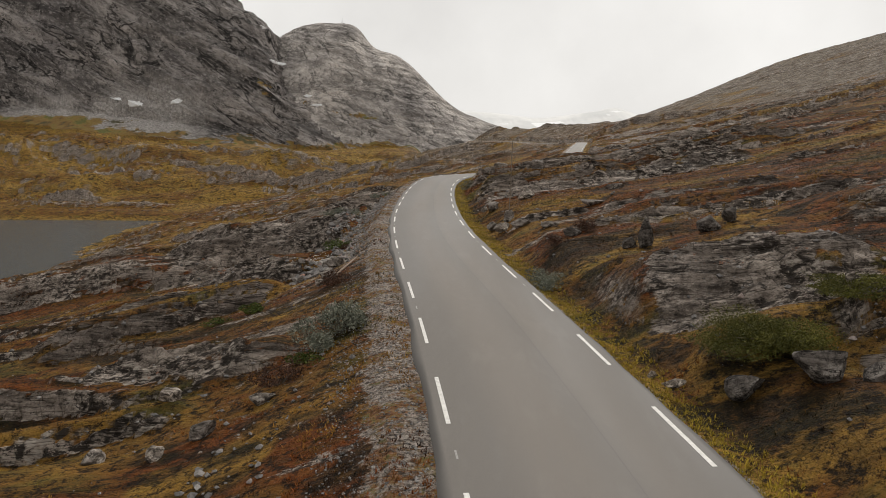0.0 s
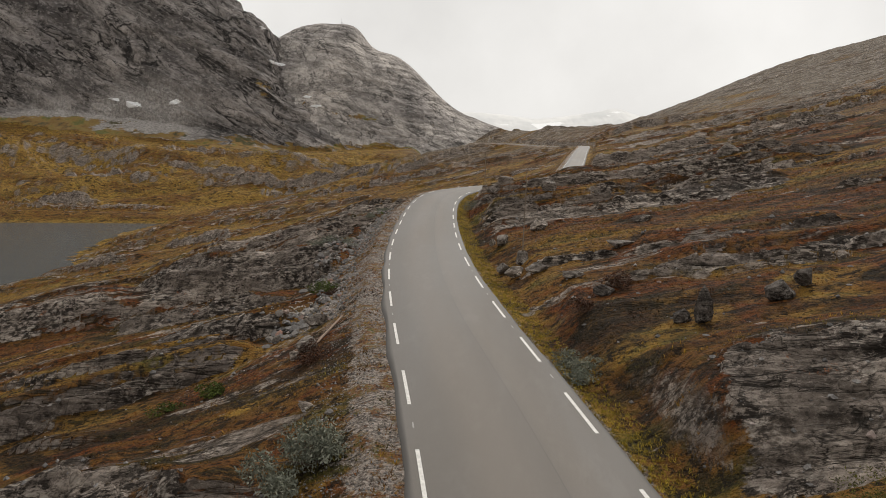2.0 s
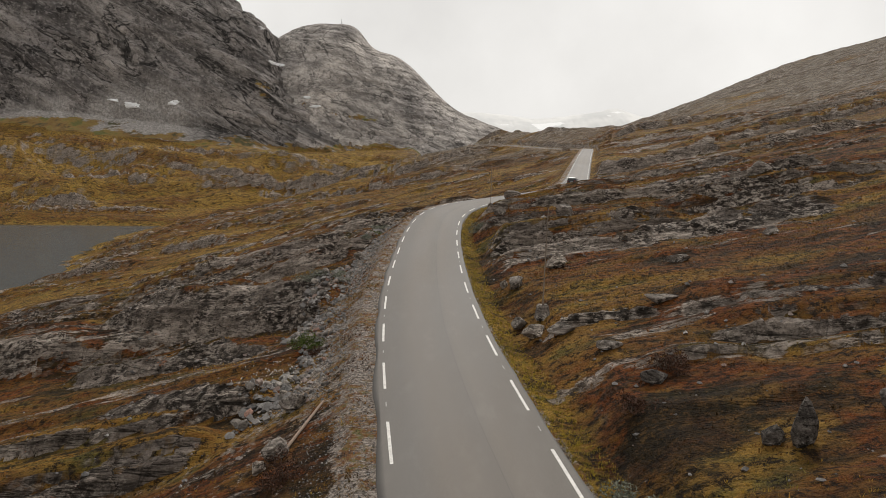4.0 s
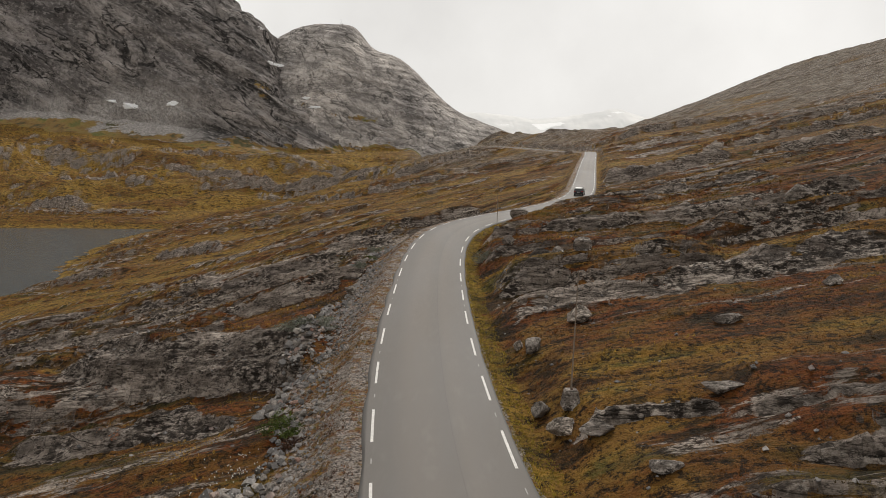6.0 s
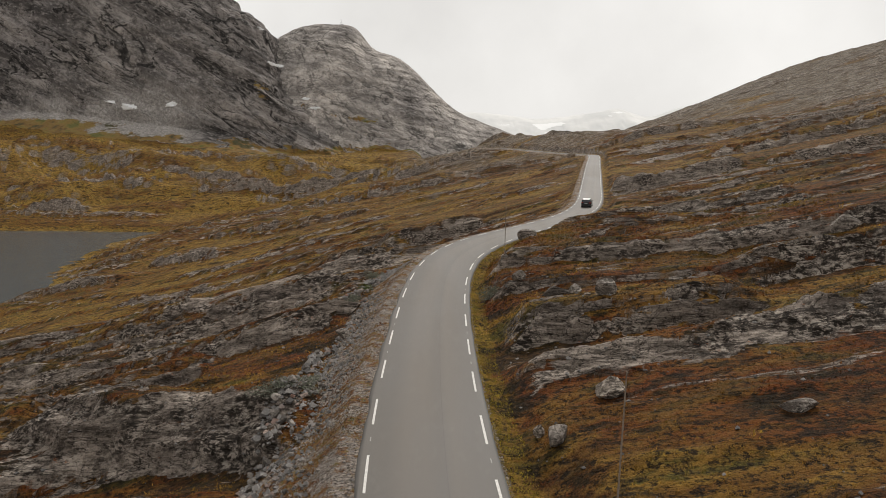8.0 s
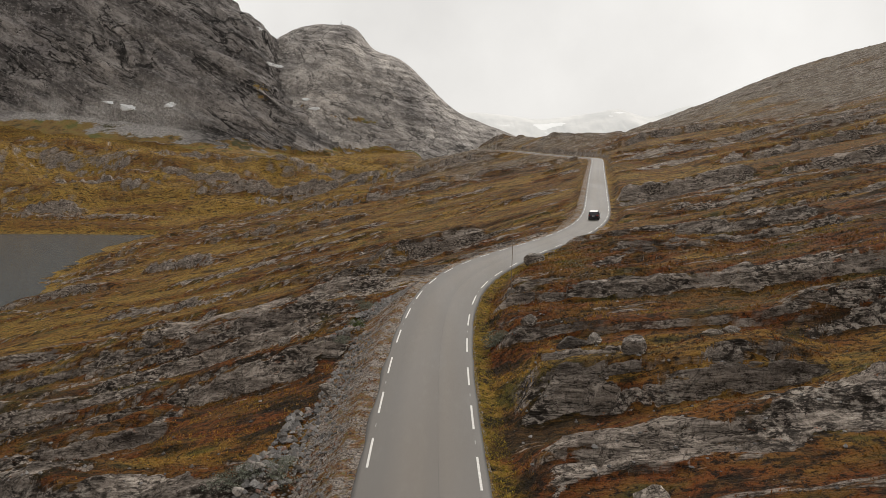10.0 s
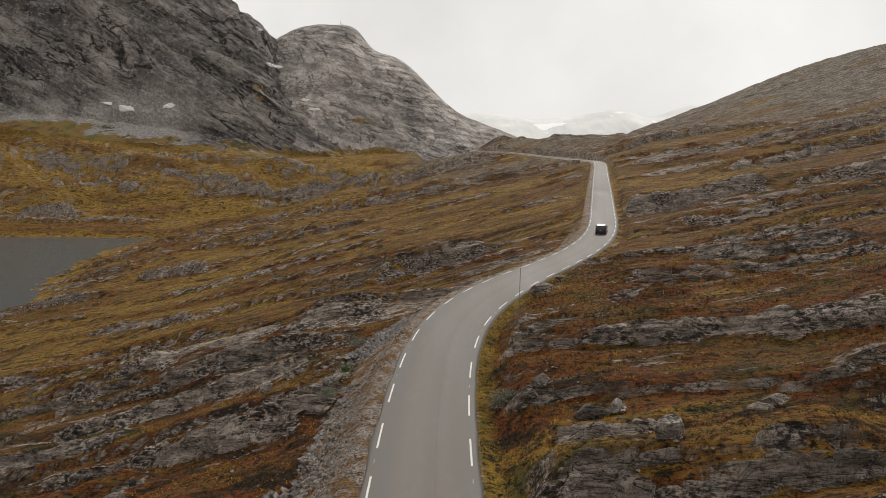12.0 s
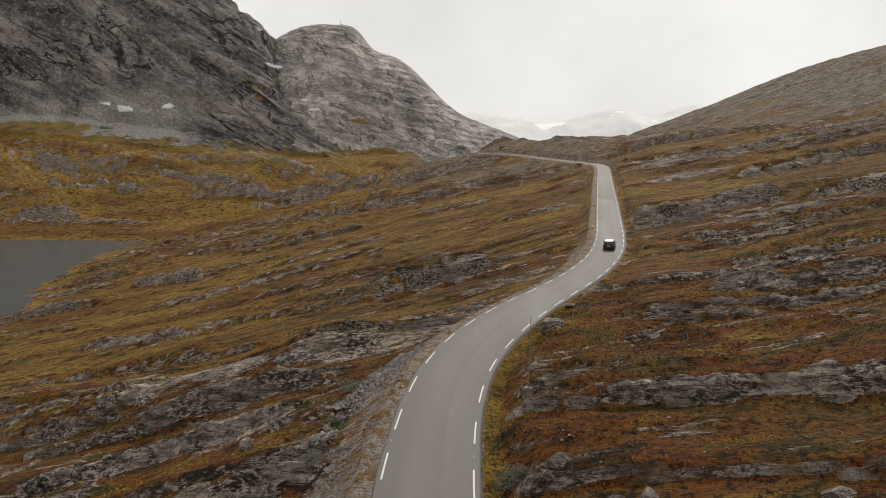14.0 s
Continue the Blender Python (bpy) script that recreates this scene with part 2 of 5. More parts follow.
def asphalt_material():
    m = Mat("worn_asphalt")
    grain, patch = m.noise(60, 4, 0.75), m.noise(0.25, 5, 0.65, m.stretch((1, 0.12, 1)))
    c = m.ramp(grain, [(0.3, (0.089, 0.079, 0.069)), (0.7, (0.163, 0.146, 0.129))])
    c = m.mix(m.ramp(patch, [(0.38, 0.45), (0.60, 0.0)]), c, (0.098, 0.092, 0.087))
    c = m.mix(m.ramp(m.noise(1.6, 6, 0.7, m.stretch((1, 0.3, 1))), [(0.54, 0.0), (0.66, 0.15)]), c, (0.19, 0.177, 0.162))
    lane = m.ramp(m.attr("lane"), [(0.0, (1.0, 1.0, 1.0)), (1.0, (1.17, 1.14, 1.11))])
    c = m.mix(1.0, c, lane, "MULTIPLY")
    c = m.mix(m.ramp(m.attr("seam"), [(0.80, 0.0), (0.97, 0.5)]), c, (0.072, 0.067, 0.063))
    c = m.mix(m.math("MULTIPLY", m.attr("wear"), 0.8), c, (0.075, 0.07, 0.066))
    m.bump(grain, 0.25, 0.01)
    return m.done(c, m.ramp(patch, [(0.3, 0.62), (0.7, 0.8)]), spec=0.4)


def plain(name, color, rough=0.7, metal=0.0, grain=20.0, amount=0.3, bump=0.1, spec=0.3):
    m = Mat(name)
    n = m.noise(grain, 4, 0.65)
    dark = tuple(v * (1 - amount) for v in color)
    c = m.ramp(n, [(0.3, dark), (0.7, color)])
    if bump:
        m.bump(n, bump, 0.02)
    return m.done(c, rough, metal, spec)


def boulder_material(name, tint):
    m = Mat(name)
    c, band, fleck = rock_colour(m, tint, 2.2)
    m.bump(m.math("ADD", band, m.math("MULTIPLY", fleck, 0.4)), 0.8, 0.06)
    return m.done(c, 0.93, spec=0.15)


def leaf_material(name, dark, light):
    m = Mat(name)
    r = m.island()
    c = m.ramp(r, [(0.0, dark), (1.0, light)])
    c = m.mix(m.ramp(m.noise(0.8, 3), [(0.4, 0.5), (0.6, 0.0)]), c, tuple(v * 0.55 for v in dark))
    return m.done(c, 0.85, spec=0.2)


def stone_material(name, stops):
    m = Mat(name)
    c = m.mix(0.45, m.ramp(m.island(), stops), m.ramp(m.noise(12, 4, 0.7), [(0.3, (0.06, 0.057, 0.055)), (0.7, (0.36, 0.34, 0.33))]))
    m.bump(m.noise(14, 5, 0.7), 0.5, 0.04)
    return m.done(c, 0.92, spec=0.15)


MAT_GROUND = ground_material()
MAT_TUFT = tuft_material()
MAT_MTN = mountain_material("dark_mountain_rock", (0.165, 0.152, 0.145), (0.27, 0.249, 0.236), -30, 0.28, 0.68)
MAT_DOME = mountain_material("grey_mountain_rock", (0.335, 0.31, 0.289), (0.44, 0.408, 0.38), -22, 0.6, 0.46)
MAT_ASPHALT = asphalt_material()
MAT_PAINT = plain("worn_white_paint", (0.72, 0.70, 0.66), 0.6, grain=9, amount=0.35, bump=0)
MAT_FADED = plain("faded_paint", (0.36, 0.345, 0.325), 0.7, grain=20, amount=0.4, bump=0)
MAT_SNOW = plain("old_snow", (0.86, 0.86, 0.86), 0.8, grain=0.3, amount=0.18, bump=0)


# ---- land form ----
def hashed(ix, iy, seed):
    h = (ix.astype(np.int64) * 374761393 + iy.astype(np.int64) * 668265263 + seed * 974634777) & 0xFFFFFFFF
    h = ((h ^ (h >> 13)) * 1274126177) & 0xFFFFFFFF
    h = ((h ^ (h >> 15)) * 2246822519) & 0xFFFFFFFF
    return (h ^ (h >> 16)) / 4294967295.0


def vnoise(x, y, seed=0):
    """Smooth value noise, 0 to 1."""
    fx, fy = np.floor(x), np.floor(y)
    tx, ty = x - fx, y - fy
    tx, ty = tx ** 3 * (tx * (6 * tx - 15) + 10), ty ** 3 * (ty * (6 * ty - 15) + 10)
    a, b = hashed(fx, fy, seed), hashed(fx + 1, fy, seed)
    c, d = hashed(fx, fy + 1, seed), hashed(fx + 1, fy + 1, seed)
    return (a + (b - a) * tx) * (1 - ty) + (c + (d - c) * tx) * ty


def fbm(x, y, octaves=4, seed=0, gain=0.5):
    total, amp, norm = 0.0, 1.0, 0.0
    for k in range(octaves):
        total = total + amp * vnoise(x * 2 ** k + 17.3 * k, y * 2 ** k - 9.1 * k, seed + k)
        norm += amp
        amp *= gain
    return total / norm


def ridged(x, y, octaves=4, seed=0, gain=0.55):
    total, amp, norm = 0.0, 1.0, 0.0
    for k in range(octaves):
        total = total + amp * (1 - np.abs(2 * vnoise(x * 2 ** k + 5.7 * k, y * 2 ** k + 3.3 * k, seed + k) - 1))
        norm += amp
        amp *= gain
    return total / norm


def step(a, b, v):
    t = np.clip((v - a) / (b - a), 0, 1)
    return t * t * (3 - 2 * t)


def smax(a, b, k):
    h = np.clip(0.5 + 0.5 * (a - b) / k, 0, 1)
    return b + (a - b) * h + k * h * (1 - h)


def spline(kx, ky):
    """A natural cubic spline through the knots, straight beyond them."""
    kx, ky = np.array(kx, float), np.array(ky, float)
    n, h = len(kx), np.diff(kx)
    a, b = np.eye(n), np.zeros(n)
    for i in range(1, n - 1):
        a[i, i - 1], a[i, i], a[i, i + 1] = h[i - 1], 2 * (h[i - 1] + h[i]), h[i]
        b[i] = 6 * ((ky[i + 1] - ky[i]) / h[i] - (ky[i] - ky[i - 1]) / h[i - 1])
    m = np.linalg.solve(a, b)

    def at(x):
        x = np.clip(np.asarray(x, float), kx[0], kx[-1])
        j = np.clip(np.searchsorted(kx, x) - 1, 0, n - 2)
        p, q, w = kx[j + 1] - x, x - kx[j], h[j]
        return (m[j] * p ** 3 + m[j + 1] * q ** 3) / (6 * w) + (ky[j] / w - m[j] * w / 6) * p + (ky[j + 1] / w - m[j + 1] * w / 6) * q
    return at


# the road's centre line, as x and height over y
ROAD_Y = [-60, -20, 10, 25, 40, 55, 70, 85, 97, 108, 118, 128, 138, 148, 160, 175, 195, 235, 300, 360, 392, 445, 515, 585, 645, 720]
ROAD_X = [9.5, 5.8, 3.01, 1.48, -0.27, -1.35, -1.6, -1.23, 0.37, 3.74, 8.05, 13.26, 18.19, 22.38, 26.58, 30.66, 35.17, 43.97, 58.27, 71.58, 77.9, 84, 82, 72, 56, 30]
ROAD_Z = [-8.8, -7.1, -5.78, -5.09, -4.35, -3.6, -2.9, -1.95, -1.17, -0.83, -0.68, -0.48, -0.27, -0.02, 0.44, 1.24, 2.61, 5.5, 9.79, 13.44, 15.0, 16.5, 18.9, 22.3, 26, 29]
road_x, road_z = spline(ROAD_Y, ROAD_X), spline(ROAD_Y, ROAD_Z)
LINE = 2.44                     # centre to edge line
LAKE_Z = -45.0


def line_half(y):
    """Half the distance between the edge lines: the road is wider in the bend."""
    return LINE + 0.35 * np.exp(-((np.asarray(y, float) - 110) / 14.0) ** 2)


def road_slope(y):
    return (road_x(np.asarray(y, float) + 0.5) - road_x(np.asarray(y, float) - 0.5))


LEDGES = []


def ledge(x, y, length, width, height, turn=0.0, tilt=0.25, face=0.08):
    """A bare slab or outcrop: rising on the side towards -y over the share `face` of its width, sloping away behind."""
    LEDGES.append((x, y, length, width, height, radians(turn), tilt, face))


left_slope = spline([-40, 30, 80, 120, 180, 242, 296, 344, 372, 481, 560, 760], [0.17, 0.19, 0.26, 0.25, 0.24, 0.248, 0.234, 0.218, 0.209, 0.197, 0.21, 0.27])
valley_floor = spline([-400, 560, 596, 640, 727, 900, 1050, 1200, 1320, 1500], [-52, -50, -45.8, -40, -25, -1, 20, 36, 44, 46])
# skylines of the two mountains: height over x
dome_top = spline([-520, -400, -340, -276, -205, -166, -150, -97, -28, 19, 101, 166, 300, 700], [150, 215, 258, 289, 291, 277, 256, 231, 174, 130, 95, 70, 38, 20])
west_top = spline([-1600, -1100, -800, -600, -483, -379, -330, -285, -240, -200, 200], [600, 560, 480, 405, 345, 290, 250, 165, 112, 70, 20])


def mountains(x, y):
    """Mast mountain and western mountain, as rounded faces rising to their skylines."""
    td = np.clip((y - 1170 - 0.12 * np.abs(x + 200)) / 270, 0, 1.35)
    dome = -20 + (dome_top(x) + 20) * (1 - np.abs(1 - td) ** 2.0)
    tw = np.clip((y - 1010 + 0.10 * (x + 350)) / 350, 0, 1.35)
    west = 5 + (west_top(x) - 5) * (0.27 * np.clip(tw / 0.48, 0, 1) + 0.73 * (1 - np.abs(1 - np.clip((tw - 0.42) / 0.58, 0, 1.35)) ** 1.8))
    rug = ridged(x / 110 + y / 300, y / 180, 4, 60, 0.5) - 0.55
    rug2 = ridged((x + 0.5 * y) / 40, (y - 0.3 * x) / 60, 3, 70, 0.45) - 0.55
    dome = dome + (16 * rug + 4 * rug2) * step(0.05, 0.5, td) * (1 - 0.9 * step(0.5, 0.95, td))
    west = west + (40 * rug + 9 * rug2) * step(0.38, 0.75, tw) * (1 - 0.8 * step(0.75, 1.0, tw)) + 6 * rug2 * step(0.05, 0.3, tw)
    def bench(h, lean, period, amp, seed):
        """Slanting ledges across a rock face."""
        q = (h + lean * x) / period + 1.6 * (fbm(x / 70, h / 50, 4, seed) - 0.5)
        q = q - np.floor(q)
        return h + amp * (step(0.0, 0.28, q) - q)
    west = np.where(tw > 0.4, bench(bench(bench(west, 0.52, 52, 24, 160), 0.6, 19, 9.0, 162), 0.45, 8, 3.6, 168), west)
    dome = np.where(td > 0.1, bench(bench(dome, 0.25, 40, 4.0 * (1 - step(0.6, 0.95, td)), 164), 0.2, 13, 2.6 * (1 - step(0.7, 1.0, td)), 166), dome)
    return np.where(y > 1100, dome, -1e3), np.where(y > 960, west, -1e3), td, tw


def base_height(x, y):
    """The broad form of the valley: the road's hillside, the lake basin, the right-hand slope with its crest, the mountains."""
    d = x - road_x(y)
    zr = road_z(y)
    dl, dr = np.minimum(d, 0), np.maximum(d, 0)
    hill = zr + left_slope(y) * dl + 0.19 * dr + (0.26 * np.minimum(dr, 30) - 8.0 * step(50, 130, dr) * (1 - step(220, 370, dr))) * step(300, 480, y) + 0.06 * np.maximum(dr - 45, 0) * step(0, 90, dr - 45)
    crest = 430 + 0.75 * dr
    hill = hill - 0.00055 * np.maximum(y - crest, 0) ** 2 * step(20, 120, dr)
    hill = np.maximum(hill, np.where(dr > 20, -20 + 0.05 * dr, -1e3))
    swell = 9 * (fbm(x / 130, y / 130, 3, 40) - 0.5) * step(60, 200, np.abs(d)) * (1 - 0.6 * step(80, 200, d)) + 2.2 * (fbm(x / 34, y / 34, 3, 44) - 0.5) * step(8, 30, np.abs(d))
    beyond = step(760, 980, y) * step(-40, 40, x + 0.05 * (y - 900))
    hill = hill - 0.16 * np.maximum(y - 740, 0) * step(0, 60, x + 10)
    knolls = 58 * (fbm(x / 120, y / 70, 5, 51, 0.6) - 0.44) * step(600, 760, y) * (1 - 0.75 * step(950, 1120, y)) + 0.095 * np.maximum(-x - 260, 0) * step(680, 1000, y)
    land = smax(hill + swell, (valley_floor(y) + knolls) * (1 - beyond) - 60 * beyond, 2.5)
    far = y > 940
    dome, west, td, tw = (np.full(x.shape, v) for v in (-1e3, -1e3, 0.0, 0.0))
    if np.any(far):
        dome[far], west[far], td[far], tw[far] = mountains(x[far], y[far])
    return land, dome, west, td, tw


# heath and grass between the slabs, with hardly any bare rock: x, y, half length, half width
MEADOWS = [(13, 53.5, 12, 4.6), (12, 34.5, 8, 4.2), (8.8, 30.4, 4.5, 1.7), (6, 36, 3.5, 4), (-6.8, 16, 5.5, 4.6), (-12, 48.6, 9, 4), (-11, 30.6, 8, 2.5), (13, 78, 9, 3.6), (9, 17.5, 3.2, 2.4), (-20, 89, 9, 2.5), (22, 97, 7, 2.6), (20, 89.5, 10, 2.4), (15, 81.6, 12, 2.0), (7, 29, 4.5, 2.6), (8.5, 12.5, 6, 3),
           (-20, 59.4, 9, 1.7), (-24, 73.5, 12, 3), (-35, 85, 10, 3), (-9, 50.5, 5, 2.2), (-30, 104, 12, 2.2), (-28, 115, 14, 3)]


def terrain(x, y):
    """Height and surface kinds at the places given: z, rock, lush, gravel, owner (0 land, 1 mast mountain, 2 western mountain)."""
    x, y = np.asarray(x, float), np.asarray(y, float)
    land, dome, west, td, tw = base_height(x, y)
    d = (x - road_x(y)) / np.sqrt(1 + road_slope(y) ** 2)
    off = np.abs(d)
    wild = np.where(d < 0, step(5.1, 7.7, off), step(3.5, 5.8, off))        # 0 beside the road, 1 out on the hillside
    dist = np.hypot(x, y)
    wide = step(25, 60, off)
    # stepped slabs: their strike runs nearly across the valley
    sy = y + 0.08 * x + 5.0 * (fbm(x / 34, y / 19, 3, 5) - 0.5) + 0.8 * (fbm(x / 5.0, y / 3.0, 3, 9) - 0.5)
    z, rock = land.copy(), np.zeros_like(land)
    for k, (period, amp, near, far, cut) in enumerate([(1.9, 0.30, 0, 150, 0.60), (4.6, 0.75, 0, 380, 0.575), (11.5, 1.4, 0, 760, 0.575), (27.0, 2.8, 90, 1000, 0.59), (64.0, 5.0, 420, 1300, 0.62)]):
        f = sy / period + 0.7 * (vnoise(x / (period * 6), y / (period * 3), 20 + k) - 0.5)
        cell = np.floor(f)
        f = f - cell
        patch = fbm(x / (period * 6.0) + 31.7 * cell, cell * 13.7 + y / (period * 4.0), 3, 30 + k, 0.5)
        inner = (step(near * 0.6, near + 1, dist) if near else 1.0) * (1 - step(far * 0.7, far, dist))
        lower = cut + 0.035 * (1 - step(90, 140, dist))
        strong = step(lower, lower + 0.13, patch) * inner
        if period > 8:
            strong = strong * (1 - 0.85 * step(2, 6, d) * (1 - step(120, 180, dist)))
        face = 0.05 + 0.30 * vnoise(x / (period * 7) + 7.1 * cell, cell * 3.3, 50 + k) ** 1.6      # steep or gently sloping front
        rise = step(0.0, face, f) * (1 - step(face + 0.12, 1.0, f))
        z = z + amp * (strong * rise - 0.22 * inner) * (wild if period < 8 else step(5, 24, off)) * (1 - 0.65 * step(70, 170, d))
        rock = np.maximum(rock, strong * step(0.0, 0.04, f) * (1 - step(face, face + 0.20, f)))
    for lx, ly, length, width, height, turn, tilt, face in LEDGES:
        c, s = math.cos(turn), math.sin(turn)
        u, v = (x - lx) * c + (y - ly) * s, (y - ly) * c - (x - lx) * s
        m = (np.abs(u) < length * 0.8) & (v > -width * 1.9 - 2) & (v < width * 1.9 + 2)
        if not np.any(m):
            continue
        u, v, xm, ym = u[m], v[m], x[m], y[m]
        wob = (fbm(xm / 3.1, ym / 3.1, 4, 81) - 0.5)
        v = v + 2.0 * wob * min(1.0, width / 4) + 1.2 * (vnoise(u / 5.0, 0 * u + lx, 83) - 0.5)
        end = 1 - step(0.32, 0.5, np.abs(u + 1.5 * wob) / length)
        front = step(-0.02, face, v / width)
        back = 1 - step(0.55, 1.45, v / width)
        crag = height * (1 + 0.35 * (ridged(u / 6.0, v / 2.2, 3, 85) - 0.5))
        stepm = 0.6 * front + 0.4 * step(0.25, 0.42, v / width)
        trough = step(-1.7, -0.5, v / width) * (1 - step(-0.1, 0.9, v / width))
        z[m] += (0.8 * crag * end * stepm * back * (1 - tilt * np.clip(v / width, 0, 1)) - 0.38 * height * end * trough) * wild[m]
        rock[m] = np.maximum(rock[m], 1.25 * end * step(-0.16, -0.06, v / width) * (1 - step(*((0.45, 0.75) if tilt < 0.2 else (0.12, 0.34)), v / width + 0.9 * wob)))
    far = step(260, 420, dist)
    rock = np.maximum(rock, 0.66 * far * (1 - 0.6 * step(600, 680, y) * (1 - step(-120, -40, x))) * step(0.575, 0.63, -0.035 * step(600, 680, y) + ridged(x / 60, y / 26, 5, 150, 0.6) * 0.5 + fbm(x / 90, y / 60, 3, 152) * 0.5))
    meadow = np.zeros_like(z)
    for mx, my, rx, ry in MEADOWS:
        m = (np.abs(x - mx) < 1.5 * rx) & (np.abs(y - my) < 1.5 * ry)
        if np.any(m):
            xm, ym = x[m], y[m]
            meadow[m] = np.maximum(meadow[m], 1 - step(0.55, 1.05, np.hypot((xm - mx) / rx, (ym - my) / ry) + 0.7 * (fbm(xm / 2.5, ym / 1.8, 3, 119) - 0.5)))
    rock = rock * wild * (1 - meadow) * (1 - step(520, 600, y) * (1 - step(620, 650, y)) * (x < -60))
    z = z + (5.0 + 4.0 * step(600, 680, y)) * far * (1 - 0.75 * step(20, 90, d)) * rock * (ridged(x / 26, y / 11, 4, 154) - 0.3) * step(1.0, 8.0, land - LAKE_Z) * (1 - step(1000, 1100, y))
    crust = ridged(x / 3.6, y / 0.75, 4, 90, 0.5) - 0.5
    for wide, deep, lift, seed in ((3.2, 1.1, 0.30, 201), (1.2, 0.45, 0.17, 205)):      # blocks split along the strike and across it
        bx = np.floor((x + 0.35 * y) / wide + 1.2 * fbm(x / 4, y / 2, 2, seed))
        by = np.floor((y + 0.08 * x) / deep + 1.0 * fbm(x / 5, y / 2, 2, seed + 2))
        z = z + lift * np.clip(rock * 1.6 - 0.3, 0, 1) * (hashed(bx, by, seed + 3) - 0.5) * wild * (1 - step(90, 170, dist))
    z = z + (0.38 * rock * crust + 0.22 * (1 - rock) * (fbm(x / 1.4, y / 1.2, 4, 95) - 0.5)) * wild * (1 - step(150, 320, dist))
    # the road bed, its gravel shoulder, the fill on the left and the ditch on the right
    zr = road_z(y)
    bed = zr - 0.14
    foot = line_half(y) + 0.45
    fill = bed - (0.36 + 0.36 * step(32, 48, y)) * np.maximum(off - foot - 0.8, 0) + 0.14 * (fbm(x / 0.9, y / 0.9, 3, 97) - 0.5)
    ditch = bed - 0.2 * step(0.1, 1.0, off - foot) + 0.18 * np.maximum(off - foot - 1.6, 0) + 0.12 * (fbm(x / 1.1, y / 1.1, 3, 98) - 0.5)
    z_left = np.where(d < 0, np.where(off < foot + 0.9, bed + 0.05 * (fbm(x / 0.8, y / 0.8, 3, 99) - 0.5), smax(z - 0.3, fill, 0.5)), z)
    b = step(foot + 0.5, foot + 3.3, off + 1.2 * (fbm(x / 3, y / 3, 2, 111) - 0.5))
    z_right = ditch * (1 - b) + z * b
    z_road = np.where(d < 0, z_left, z_right)
    onroad = (y > -80) & (y < 720)
    z = np.where(onroad & (off < 40), z_road, z)
    z = np.where(onroad & (off < foot), np.minimum(z, bed), z)
    gravel = np.where(d < 0, 1 - step(foot + 0.5, foot + 2.2, off), (1 - step(foot - 0.1, foot + 0.3, off)))
    onfill = (0.45 + 0.55 * step(32, 46, y)) * np.where((d < 0) & (off < 14), 1 - step(0.1, 0.5, z - fill), 0.0) * (1 - step(150, 220, y))
    gravel = np.clip(np.maximum(gravel, 0.62 * onfill), 0, 1) * onroad
    pull = 1 - step(0.6, 1.1, np.hypot((x - 28.0) / 5.5, (y - 147 + 0.15 * (x - 28)) / 2.2))
    gravel = np.where(d > 0, np.maximum(gravel, pull), gravel)
    z = np.where(d > 2.6, z * (1 - pull) + (zr + 0.02 * off) * pull, z)
    rock = rock * (1 - np.clip(gravel * 1.5, 0, 1))
    lush = np.clip(np.where(d > 0, 1 - step(foot + 0.2, foot + 1.3, off + 2.2 * (fbm(x / 2.5, y / 2.5, 3, 113) - 0.5)), 0) * 1.0 + 0.6 * step(0.53, 0.66, fbm(x / 16, y / 7, 4, 101)) * (1 - 0.3 * rock), 0, 1)
    lush = np.maximum(lush, step(600, 680, y) * step(0.38, 0.60, fbm(x / 55, y / 30, 5, 103, 0.6)) * (1 - step(-60, 60, x)))
    lush = np.maximum(lush, (0.25 + 0.6 * step(0.42, 0.60, fbm(x / 40, y / 15, 4, 127))) * step(85, 200, dist) * (1 - rock))
    shore = np.where(x < -60, 1 - step(1.0, 6.0, np.abs(z - LAKE_Z)), 0)
    lush = np.maximum(lush, shore)
    foot = z + np.where(y > 900, 26 * (fbm(x / 55, y / 45, 4, 117, 0.6) - 0.5), 0)
    owner = np.where((dome > foot) & (dome >= west), 1, np.where(west > foot, 2, 0))
    scree = step(0.0, 0.12, tw) * (1 - step(108, 146, west + 110 * (fbm(x / 40, y / 90, 4, 105) - 0.5) + 0.25 * np.abs(x + 470) - 15)) * (1 - step(-420, -360, x + 60 * (fbm(x / 50, y / 50, 3, 123) - 0.5)))
    moss = np.where(owner == 1, 0.55 * step(0.56, 0.70, fbm(x / 50, y / 40, 4, 107)) * (1 - step(0.15, 0.5, td)), (1 - step(75, 100, west)) * np.maximum(0.4 * step(0.5, 0.6, fbm(x / 90, y / 60, 4, 109)), 1 - step(-600, -540, x + 60 * (fbm(x / 40, y / 40, 3, 121) - 0.5))))
    z = np.where(y > 960, smax(z, smax(dome, west, 6.0), 14.0), z)
    up = np.maximum(dome, west)
    moss = np.maximum(moss, 0.5 * np.exp(-((x + 305 + 0.5 * (up - 146)) / 20) ** 2 - ((up - 146) / 34) ** 2) + 0.6 * np.exp(-((x + 158) / 55) ** 2 - ((up - 97 + 0.15 * (x + 158)) / 9) ** 2))
    moss = np.maximum(moss, 1 - step(0, np.where(owner == 1, 10, 22), up - foot))
    lush = np.where(owner > 0, moss, lush)
    gravel = np.where(owner == 2, scree, np.where(owner == 1, 0, gravel))
    lush = np.where(owner == 0, lush * (1 - 0.7 * meadow * step(44, 48, y)), lush)
    lush = np.maximum(lush, 0.8 * meadow * (1 - step(40, 44, y)) * step(0.4, 0.55, fbm(x / 3, y / 2, 3, 125)))
